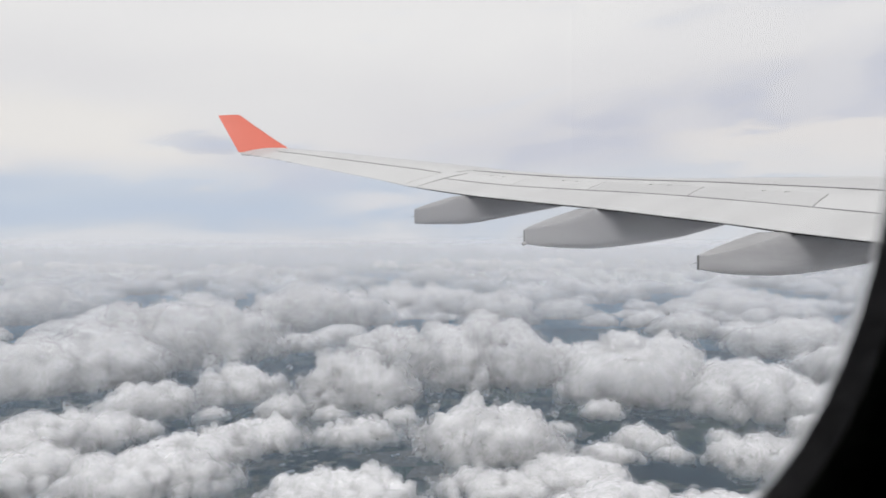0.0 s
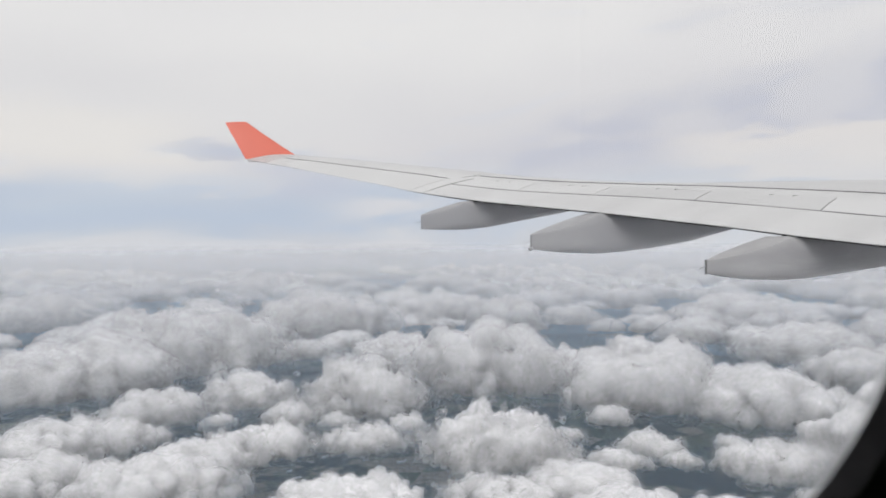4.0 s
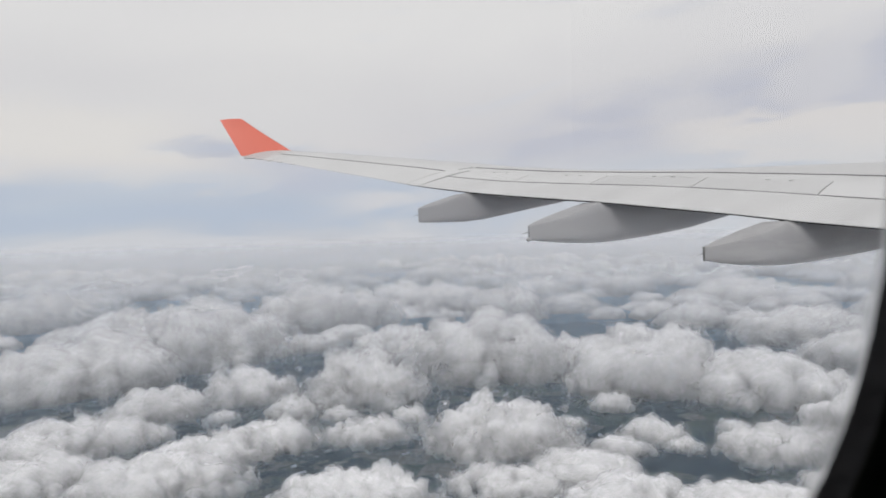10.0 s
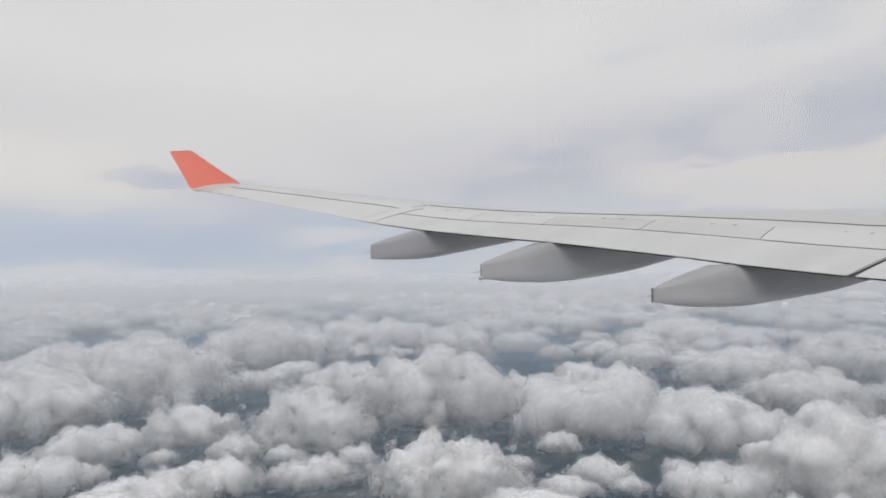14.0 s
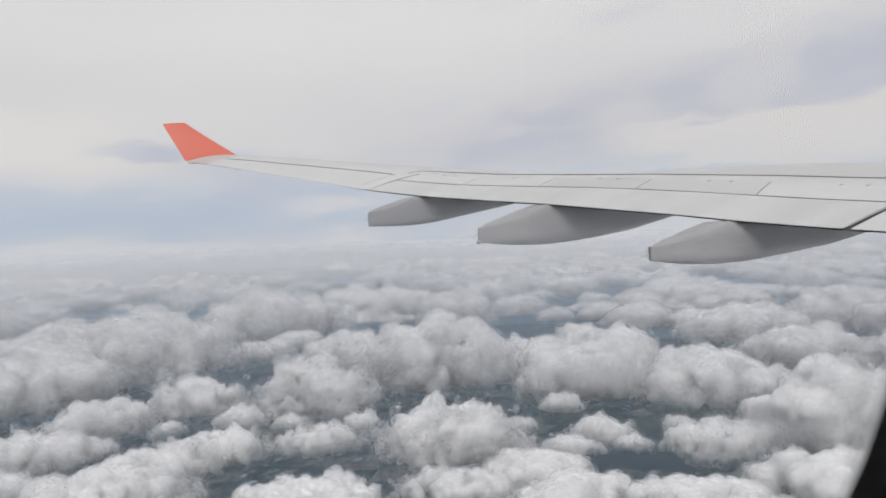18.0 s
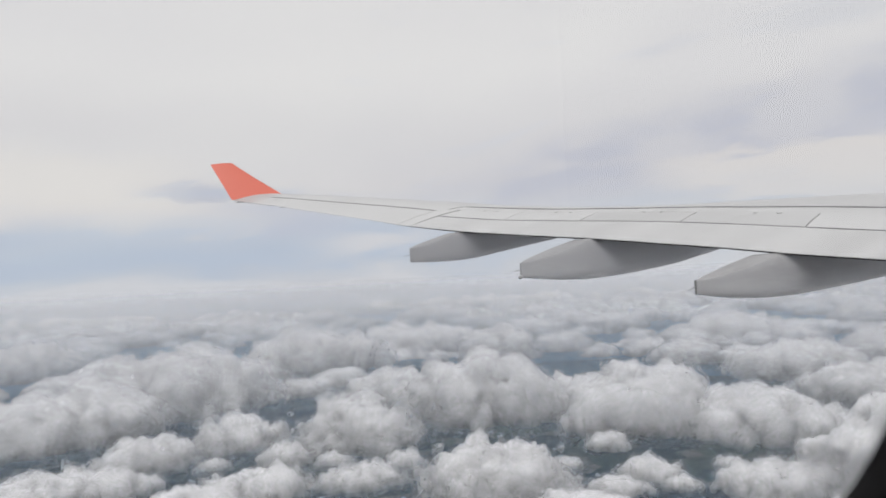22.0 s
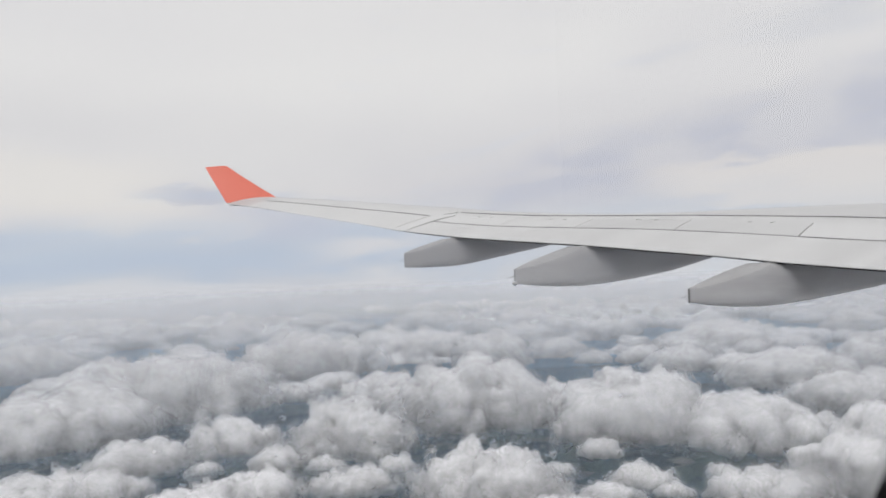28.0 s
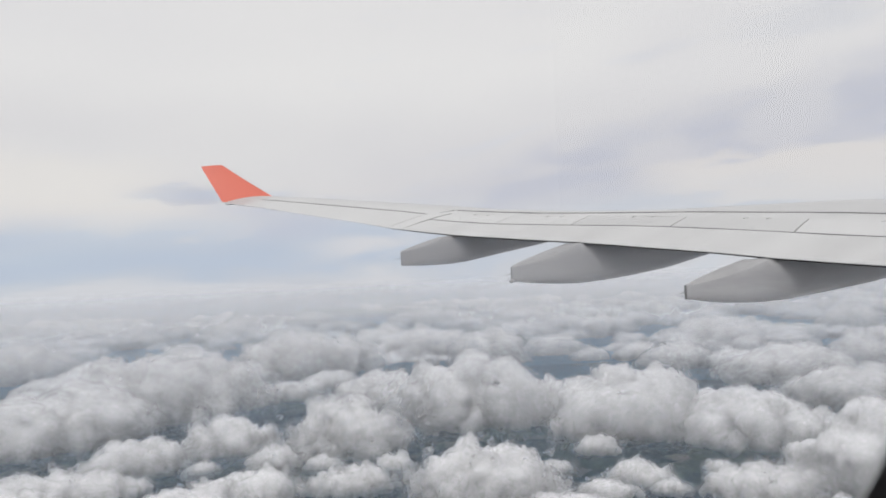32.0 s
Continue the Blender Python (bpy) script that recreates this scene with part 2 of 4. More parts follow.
def frosted_material():
    """Frosted edge of the acrylic: lets daylight through, blurred."""
    m = bpy.data.materials.new("frosted_acrylic_edge")
    m.use_nodes = True
    add = nodes_of(m.node_tree)
    n = add("ShaderNodeTexNoise", [("Vector", add("ShaderNodeTexCoord").outputs["Object"]), ("Scale", 90.0), ("Detail", 4.0)]).outputs[0]
    col = ramp(add, n, [(0.3, (0.80, 0.80, 0.80)), (0.7, (0.92, 0.92, 0.92))])
    on = add("ShaderNodeBsdfTranslucent", [("Color", col)])
    clear = add("ShaderNodeBsdfTransparent", [("Color", (0.98, 0.98, 0.98, 1))])
    mx = add("ShaderNodeMixShader", [(0, 0.68), (1, on.outputs[0]), (2, clear.outputs[0])])
    add("ShaderNodeOutputMaterial", [("Surface", mx.outputs[0])])
    return m


LIP = frosted_material()


def cloud_material(name, cover=1.0, torn=0.0):
    """White scattering droplets; cover below 1 is a thin outer fringe, torn into wisps by noise."""
    m = bpy.data.materials.new(name)
    m.use_nodes = True
    add = nodes_of(m.node_tree)
    geo = add("ShaderNodeNewGeometry").outputs["Position"]
    n = add("ShaderNodeTexNoise", [("Vector", geo), ("Scale", 0.012), ("Detail", 4.0)]).outputs[0]
    col = ramp(add, n, [(0.3, (0.982, 0.980, 0.982)), (0.7, (0.996, 0.994, 0.994))])
    if cover < 1:
        body = add("ShaderNodeBsdfDiffuse", [("Color", col)])
    else:
        body = add("ShaderNodeSubsurfaceScattering", [("Color", col), ("Scale", 34.0), ("Radius", (1.0, 1.0, 1.05))])
    glow = add("ShaderNodeBsdfTranslucent", [("Color", col)])
    mx = add("ShaderNodeMixShader", [(0, 0.72 if cover < 1 else 0.0), (1, body.outputs[0]), (2, glow.outputs[0])]).outputs[0]
    if cover < 1:
        wisps = add("ShaderNodeTexNoise", [("Vector", geo), ("Scale", 0.06), ("Detail", 5.0), ("Roughness", 0.62)]).outputs[0]
        w = add("ShaderNodeMapRange", [(0, wisps), (1, torn), (2, torn + 0.34), (3, 0.0), (4, cover)], interpolation_type="SMOOTHSTEP").outputs[0]
        clear = add("ShaderNodeBsdfTransparent")
        mx = add("ShaderNodeMixShader", [(0, w), (1, clear.outputs[0]), (2, mx)]).outputs[0]
    add("ShaderNodeOutputMaterial", [("Surface", mx)])
    return m


CLOUD = cloud_material("cloud_droplets")
FRINGES = [(k, cloud_material("cloud_fringe", c, t)) for k, c, t in ((1.0, 0.50, -0.1), (2.4, 0.40, 0.20), (4.4, 0.34, 0.36))]


def haze_sheet_material(name, colour, far_colour, near, far, r0, r1, fade=None):
    """A see-through sheet with distance haze painted in: denser and paler away from the cabin."""
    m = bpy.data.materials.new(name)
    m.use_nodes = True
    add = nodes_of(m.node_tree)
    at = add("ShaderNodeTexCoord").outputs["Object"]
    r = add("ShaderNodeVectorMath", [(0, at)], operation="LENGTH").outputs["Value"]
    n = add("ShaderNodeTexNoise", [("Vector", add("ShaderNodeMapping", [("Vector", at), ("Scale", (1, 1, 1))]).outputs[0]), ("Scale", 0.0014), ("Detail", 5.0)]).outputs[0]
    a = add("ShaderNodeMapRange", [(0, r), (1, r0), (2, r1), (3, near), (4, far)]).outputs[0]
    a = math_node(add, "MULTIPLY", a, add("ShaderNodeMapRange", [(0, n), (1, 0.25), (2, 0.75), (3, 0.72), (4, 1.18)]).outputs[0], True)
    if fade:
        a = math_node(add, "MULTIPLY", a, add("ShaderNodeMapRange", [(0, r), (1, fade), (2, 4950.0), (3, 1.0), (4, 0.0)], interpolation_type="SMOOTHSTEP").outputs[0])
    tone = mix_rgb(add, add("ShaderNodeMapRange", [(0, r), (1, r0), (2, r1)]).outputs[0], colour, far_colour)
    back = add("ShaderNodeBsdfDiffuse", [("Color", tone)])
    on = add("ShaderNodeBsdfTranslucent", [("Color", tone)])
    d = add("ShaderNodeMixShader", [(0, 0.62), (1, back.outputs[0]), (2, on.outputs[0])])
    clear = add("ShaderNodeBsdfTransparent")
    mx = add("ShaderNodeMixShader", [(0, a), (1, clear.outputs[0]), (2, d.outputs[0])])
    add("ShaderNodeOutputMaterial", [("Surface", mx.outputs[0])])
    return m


def ground_material():
    """Dark woods, tilled fields and pasture in strips."""
    m = bpy.data.materials.new("farmland")
    m.use_nodes = True
    add = nodes_of(m.node_tree)
    at = add("ShaderNodeTexCoord").outputs["Object"]
    bent = add("ShaderNodeVectorMath", [(0, at), (1, add("ShaderNodeVectorMath", [(0, add("ShaderNodeTexNoise", [("Vector", at), ("Scale", 0.006), ("Detail", 2.0)]).outputs["Color"]), (1, (7, 7, 0))], operation="MULTIPLY").outputs[0])], operation="ADD").outputs[0]
    strips = add("ShaderNodeMapping", [("Vector", bent), ("Rotation", (0, 0, 0.35)), ("Scale", (1, 1.5, 1))]).outputs[0]
    cells = add("ShaderNodeTexVoronoi", [("Vector", strips), ("Scale", 0.0115), ("Randomness", 0.55)], distance="CHEBYCHEV").outputs["Color"]
    pick = add("ShaderNodeSeparateColor", [(0, cells)]).outputs[0]
    fields = ramp(add, pick, [(0.0, (0.06, 0.085, 0.055)), (0.25, (0.16, 0.17, 0.11)), (0.45, (0.30, 0.245, 0.19)), (0.62, (0.09, 0.12, 0.07)), (0.78, (0.20, 0.21, 0.13)), (0.9, (0.40, 0.34, 0.26))], False)
    wood = add("ShaderNodeTexNoise", [("Vector", at), ("Scale", 0.0055), ("Detail", 8.0), ("Roughness", 0.65)]).outputs[0]
    woods = add("ShaderNodeMapRange", [(0, wood), (1, 0.50), (2, 0.54), (3, 0.0), (4, 1.0)], interpolation_type="SMOOTHSTEP").outputs[0]
    grain = add("ShaderNodeTexNoise", [("Vector", at), ("Scale", 0.12), ("Detail", 4.0)]).outputs[0]
    col = mix_rgb(add, woods, fields, (0.030, 0.050, 0.045))
    g = add("ShaderNodeMapRange", [(0, grain), (1, 0.3), (2, 0.7), (3, 0.38), (4, 1.05)]).outputs[0]
    col = mix_rgb(add, 1.0, col, add("ShaderNodeCombineColor", [(0, g), (1, g), (2, g)]).outputs[0], "MULTIPLY")
    b = add("ShaderNodeBsdfPrincipled", [("Base Color", col), ("Roughness", 0.9), ("Specular IOR Level", 0.2)])
    add("ShaderNodeOutputMaterial", [("Surface", b.outputs[0])])
    return m


# ---- mesh helpers ----
def raw_mesh(name, verts, faces, material, smooth=True):
    """A mesh from arrays: verts (n, 3) and faces, all triangles or all quads (m, k)."""
    verts, faces = np.asarray(verts, np.float32), np.asarray(faces, np.int32)
    me = bpy.data.meshes.new(name)
    k = faces.shape[1]
    me.vertices.add(len(verts))
    me.vertices.foreach_set("co", verts.ravel())
    me.loops.add(faces.size)
    me.loops.foreach_set("vertex_index", faces.ravel())
    me.polygons.add(len(faces))
    me.polygons.foreach_set("loop_start", np.arange(0, faces.size, k, dtype=np.int32))
    me.polygons.foreach_set("loop_total", np.full(len(faces), k, np.int32))
    me.polygons.foreach_set("use_smooth", np.full(len(faces), smooth))
    me.materials.append(material)
    me.update(calc_edges=True)
    me.validate()
    return me


def part(name, bm, material, parent=None, label="", smooth=True):
    """Links a bmesh as one mesh object under a thing or a part."""
    bmesh.ops.recalc_face_normals(bm, faces=bm.faces)
    me = bpy.data.meshes.new(name)
    for f in bm.faces:
        f.smooth = smooth
    bm.to_mesh(me)
    bm.free()
    me.materials.append(material)
    ob = new(name, me)
    if parent is not None:
        ob.parent = parent
    if smooth:
        me.set_sharp_from_angle(angle=radians(35))
    return tagged(ob, label)


def loft(rings, closed=True, caps=True):
    """A skin over rings of equally many points."""
    bm = bmesh.new()
    vs = [[bm.verts.new(p) for p in ring] for ring in rings]
    n = len(vs[0])
    for a, b in zip(vs, vs[1:]):
        for i in range(n if closed else n - 1):
            j = (i + 1) % n
            bm.faces.new((a[i], a[j], b[j], b[i]))
    if caps and closed:
        bm.faces.new(vs[0])
        bm.faces.new(vs[-1])
    return bm


def rod(a, b, ra, rb, sides=6):
    a, b = Vector(a), Vector(b)
    q = (b - a).to_track_quat("Z", "Y")
    rings = [[p + q @ Vector((r * math.cos(2 * math.pi * i / sides), r * math.sin(2 * math.pi * i / sides), 0)) for i in range(sides)] for p, r in ((a, ra), (b, rb))]
    return loft(rings)


def lerp(table, x):
    xs, ys = zip(*table)
    return float(np.interp(x, xs, ys))


def ease(t):
    t = min(1.0, max(0.0, t))
    return t * t * (3 - 2 * t)


# ---- the ground and its haze sheets ----
def disc(name, radius, z, material, label, category, rings=24, sides=96, kind="structure"):
    rr = np.concatenate([[0.0], np.geomspace(60, radius, rings)])
    verts, faces = [(0, 0, 0)], []
    for r in rr[1:]:
        verts += [(r * math.cos(2 * math.pi * i / sides), r * math.sin(2 * math.pi * i / sides), 0) for i in range(sides)]
    tris = [(0, 1 + i, 1 + (i + 1) % sides) for i in range(sides)]
    bm = bmesh.new()
    vs = [bm.verts.new(v) for v in verts]
    for t in tris:
        bm.faces.new([vs[i] for i in t])
    for k in range(rings - 1):
        a, b = 1 + k * sides, 1 + (k + 1) * sides
        for i in range(sides):
            j = (i + 1) % sides
            bm.faces.new((vs[a + i], vs[b + i], vs[b + j], vs[a + j]))
    ob = part(name, bm, material, None, label)
    ob.location = (0, 0, z)
    return tagged(ob, label, category, kind=kind)


disc("ground", 9000, 0, ground_material(), "dark green and brown farmland under the clouds", "farmland")
# flat tinted sheets stand in for aerial haze and lift far gaps
low_mist = haze_sheet_material("low_haze", (0.16, 0.37, 0.58), (0.44, 0.70, 0.94), 0.17, 0.52, 700, 2100, 3300)
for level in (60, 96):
    disc("low_haze", 8800, level, low_mist, "sheet tinted as blue-grey haze between the farmland and the clouds", "haze")
between = haze_sheet_material("mid_haze", (0.76, 0.83, 0.92), (0.82, 0.87, 0.94), 0.0, 0.17, 1200, 2600, 3600)
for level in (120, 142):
    disc("mid_haze", 8800, level, between, "sheet tinted as pale blue haze drifting between the cloud tops", "haze")
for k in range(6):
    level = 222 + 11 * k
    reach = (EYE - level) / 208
    sheet = haze_sheet_material("high_haze", (0.84, 0.87, 0.94), (0.92, 0.93, 0.955), 0.022, 0.20, 800 * reach, 4800 * reach, 3600)
    disc("high_haze", 8800, level, sheet, "thin sheet tinted as pale blue haze over the cloud tops", "haze")


# ---- the wing: y outboard, x towards the nose, heights over the trailing edge ----
TIP_Y, ROOT_Y = 26.7, 0.12


def te_x(y):
    return 2.478 + 0.39 * (TIP_Y - y) if y > 7.4 else 10.005 + 0.30 * (7.4 - y)


def te_z(y):
    return 7.174e-06 * y ** 3 + 2.1125e-03 * y * y + 7.967e-02 * y - 0.846 + lerp([(7.0, -0.02), (7.6, -0.024), (9.0, -0.005), (10.0, 0.03), (12.4, 0.043), (14.2, 0.0), (15.95, -0.046), (18.1, -0.045), (19.4, 0.003), (21.5, 0.031), (24.2, 0.037), (26.7, -0.026)], y)


def chord(y):
    return 2.1 + (TIP_Y - y) * 0.235 + max(0.0, 7.4 - y) * 0.35


def top_z(y, d):
    """Height of the upper skin d metres ahead of the trailing edge."""
    c = chord(y)
    s = d / c
    crest = 0.34 * 0.34 * c
    swell = 0.036 * c * ease((14.5 - y) / 5.0) * ease((s - 0.42) / 0.26)
    if s < 0.68:
        return te_z(y) + 0.34 * c * (s - s * s / 1.36) + swell
    nose = 0.05 * c
    fall = math.sqrt(max(0.0, 1 - ((s - 0.68) / 0.32) ** 2))
    return te_z(y) + nose + (crest + 0.036 * c * ease((14.5 - y) / 5.0) - nose) * fall


def low_z(y, d):
    c = chord(y)
    s = d / c
    return te_z(y) - lerp([(17.0, 0.04), (19.0, 0.020)], y) + c * (0.05 * s - 0.22 * s * s * (1 - s)) + 0.04 * s


def on_wing(y, d, off=0.0):
    return Vector((te_x(y) + d, y, EYE + top_z(y, d) + off))


wing = tagged(new("airplane_wing"), "pale grey airliner wing with a coral red winglet", "airplane wing")
BOX = 0.47  # chord share where the wing box ends and the moving panels begin

rings = []
for y in np.concatenate([np.linspace(ROOT_Y, 7.4, 10), np.linspace(7.6, 25.6, 46), [26.0, 26.4, TIP_Y]]):
    c = chord(y)
    ring = [(te_x(y) + s * c, y, EYE + top_z(y, s * c)) for s in (BOX, 0.52, 0.58, 0.64, 0.68, 0.74, 0.80, 0.86, 0.91, 0.95, 0.98, 0.995)]
    ring += [(te_x(y) + c, y, EYE + te_z(y) + 0.05 * c)]
    ring += [(te_x(y) + s * c, y, EYE + low_z(y, s * c)) for s in (0.985, 0.93, 0.82, 0.68, 0.52, 0.36, 0.20, 0.08)]
    ring += [(te_x(y) + 0.05, y, EYE + te_z(y) - lerp([(17.0, 0.035), (19.0, 0.016)], y))]
    ring += [(te_x(y) + s * c, y, EYE + top_z(y, s * c) - 0.045 - 0.02 * s) for s in (0.05, 0.15, 0.30, 0.42, BOX - 0.001)]
    rings.append(ring)
bm = loft(rings)
wing_box = part("wing_box", bm, PAINT, wing, "smooth pale grey painted wing skin")
# the floor of the gaps between the panels is painted dark, as their shade
wing_box.data.materials.append(GAP_SHADE)
wing_box.data.materials.append(BELLY)
n_ring = len(rings[0])
for f in wing_box.data.polygons:
    ids = [v % n_ring for v in f.vertices]
    if len(ids) == 4 and min(ids) >= 21 or (len(ids) == 4 and {0, n_ring - 1} <= set(ids)):
        f.material_index = 1
    elif len(ids) == 4 and min(ids) >= 12:
        f.material_index = 2


def panel(name, near, far, back, front, label="", material=PANEL, slant=(0.0, 0.0), thick=0.035, rows=5, cols=None, proud=0.004):
    """A thick skin panel between two span stations; back and front give its edges ahead of the trailing edge."""
    cols = cols or max(2, int((far - near) / 0.7))
    bm = bmesh.new()
    top, low = [], []
    for i in range(cols + 1):
        y0 = near + (far - near) * i / cols
        a, b = [], []
        for j in range(rows + 1):
            v = j / rows
            d0, d1 = back(y0), front(y0)
            d = d0 + (d1 - d0) * v
            y = y0 + (slant[0] + (slant[1] - slant[0]) * i / cols) * (d - d0)
            t = thick * min(1.0, 0.35 + d / 0.5)
            a.append(bm.verts.new(on_wing(y, d, proud)))
            b.append(bm.verts.new(on_wing(y, d, proud - t)))
        top.append(a)
        low.append(b)
    for i in range(cols):
        for j in range(rows):
            bm.faces.new((top[i][j], top[i + 1][j], top[i + 1][j + 1], top[i][j + 1]))
            bm.faces.new((low[i][j], low[i][j + 1], low[i + 1][j + 1], low[i + 1][j]))
        bm.faces.new((top[i][0], low[i][0], low[i + 1][0], top[i + 1][0]))
        bm.faces.new((top[i][rows], top[i + 1][rows], low[i + 1][rows], low[i][rows]))
    for j in range(rows):
        bm.faces.new((top[0][j], top[0][j + 1], low[0][j + 1], low[0][j]))
        bm.faces.new((top[cols][j], low[cols][j], low[cols][j + 1], top[cols][j + 1]))
    return part(name, bm, material, wing, label)


GAP = 0.017


def flap_front(y):
    return lerp([(4, 1.35), (7.45, 1.22), (9.48, 1.17), (11.63, 1.12), (13.72, 0.96), (15.67, 0.84), (17.7, 0.78)], y)


def spoiler_front(y):
    return 0.36 * chord(y)


def box_edge(y):
    return BOX * chord(y) - lerp([(7.0, 0.020), (12.0, 0.012), (17.0, 0.007)], y)


def zero(y):
    return 0.0


panel("flap", 7.50, 17.66, zero, flap_front, "long pale grey outboard flap")
panel("inboard_flap", 0.6, 7.39, zero, flap_front, "pale grey inboard flap")
STATIONS = [7.42, 9.48, 11.63, 13.72, 15.67, 17.68]
for a, b in zip(STATIONS, STATIONS[1:]):
    sp = panel("spoiler", a + GAP * 0.7, b - GAP * 0.7, lambda y: flap_front(y) + GAP * 1.3, spoiler_front, "pale grey spoiler panel", slant=(0.40 if a > 8 else -0.12, 0.40 if b < 17 else 0.12))
    for share in (0.32, 0.50):
        y = a + (b - a) * share + 0.35
        p = on_wing(y, spoiler_front(y) + 0.02, 0.0)
        bm = bmesh.new()
        bmesh.ops.create_uvsphere(bm, u_segments=10, v_segments=6, radius=1.0)
        bmesh.ops.transform(bm, matrix=Matrix.Translation(p) @ Matrix.Diagonal((0.10, 0.03, 0.018, 1)), verts=bm.verts)
        part("hinge_cover", bm, PANEL, sp, "small raised hinge cover")
panel("spoiler", 4.2, 7.41, lambda y: flap_front(y) + GAP * 1.3, spoiler_front, "pale grey spoiler panel", slant=(0.40, -0.12))
panel("shroud_panel", 4.6, 18.16, lambda y: spoiler_front(y) + GAP * 0.35, box_edge, "narrow fixed skin panel ahead of the spoilers")


def aileron_front(y):
    return lerp([(18.2, 1.20), (25.5, 0.63)], y)


panel("fixed_panel", 17.70, 18.16, zero, lambda y: 0.36 * chord(y) - 0.01, "short fixed skin panel between flap and aileron", slant=(0.12, 0.12))
panel("aileron", 18.19, 25.45, zero, aileron_front, "pale grey aileron with a dark hinge gap", slant=(0.12, 0.12))
panel("shroud_panel", 18.22, 25.45, lambda y: aileron_front(y) + 0.055, box_edge, "fixed skin panel ahead of the aileron", slant=(0.1, 0.1))
panel("tip_panel", 25.49, 26.70, zero, box_edge, "pale fixed panel at the wing tip")


def seal(parent, near, far, at, tall, slant=0.0):
    """A grey strip added along a panel's edge, to draw its dark line."""
    n = max(2, int((far - near) / 0.8))
    rings = []
    for i in range(n + 1):
        y = near + (far - near) * i / n
        d = at(y)
        rings.append([on_wing(y, d - 0.012, -0.02), on_wing(y, d + 0.012, -0.02), on_wing(y, d + 0.010, tall), on_wing(y, d - 0.008, tall)])
    part("seal_strip", loft(rings), DARK_LINE, parent, "grey strip that draws the line along a panel edge", smooth=False)


for ob in [o for o in wing.children if o.name.startswith("spoiler")]:
    ys = [v.co.y for v in ob.data.vertices]
    edge = [v.co.y for v in ob.data.vertices if abs(v.co.x - te_x(v.co.y) - flap_front(v.co.y) - GAP * 1.3) < 0.02]
    seal(ob, min(edge), max(edge), lambda y: flap_front(y) + GAP * 0.6, 0.013)
shrouds = [o for o in wing.children if o.name.startswith("shroud_panel")]
seal(shrouds[0], 4.7, 18.1, lambda y: BOX * chord(y) - GAP * 0.5, 0.020)
seal(shrouds[1], 18.4, 25.4, lambda y: aileron_front(y) + 0.028, 0.016)

# static wicks along the outer trailing edge
for y in (25.9, 25.35, 24.7, 24.1, 23.4):
    p = on_wing(y, 0.02)
    part("static_wick", rod(p, p + Vector((-0.20, -0.01, -0.01)), 0.009, 0.005), WICK, wing, "thin dark static wick")


def winglet():
    """Swept blade, thick at the root and thin at the top, with a bright leading edge."""
    rings, lead = [], []
    for v in np.linspace(0, 1, 13):
        te = Vector((2.44, 26.68, 2.915)).lerp(Vector((1.81, 27.46, 4.29)), v)
        le = Vector((4.38, 26.71, 3.035)).lerp(Vector((2.57, 27.42, 4.345)), v)
        le.x -= 0.10 * math.sin(v * math.pi) * 0.4
        n = Vector((0, -0.87, 0.5))
        t = 0.085 * (1 - 0.7 * v)
        ring = []
        for s, h in ((0, 0.0), (0.15, 0.42), (0.4, 0.9), (0.65, 1.0), (0.85, 0.75), (0.95, 0.45), (1.0, 0.0)):
            ring.append(te.lerp(le, s) + n * t * h)
        for s, h in ((0.95, -0.45), (0.85, -0.75), (0.65, -1.0), (0.4, -0.9), (0.15, -0.42)):
            ring.append(te.lerp(le, s) + n * t * h)
        rings.append([p + Vector((0, 0, EYE)) for p in ring])
        lead.append([p + Vector((0, 0, EYE)) for p in (te.lerp(le, 0.968) + n * (t * 0.34 + 0.004), te.lerp(le, 1.006), te.lerp(le, 0.968) - n * (t * 0.34 + 0.004))])
    blade = part("winglet", loft(rings), CORAL, wing, "coral red swept winglet")
    part("leading_edge", loft(lead), EDGE, blade, "bright metal leading edge")
    # curved root that blends the blade into the tip
    root = []
    for v in np.linspace(0, 1, 7):
        x0, x1 = 2.50 + 0.06 * v, 4.50 - 0.05 * v
        y = 26.36 + 0.36 * v
        z0, z1 = te_z(26.36) + 0.03 * v, te_z(26.36) + 0.12 + 0.015 * v
        root.append([Vector((x0 + (x1 - x0) * u, y, EYE + z0 + (z1 - z0) * u + 0.02 * math.sin(u * math.pi))) for u in (0, 0.2, 0.4, 0.6, 0.8, 1.0)] +
                    [Vector((x0 + (x1 - x0) * u, y, EYE + z0 + (z1 - z0) * u - 0.06)) for u in (1.0, 0.6, 0.2, 0)])
    part("winglet_root", loft(root), PANEL, wing, "pale grey blend under the winglet")


winglet()


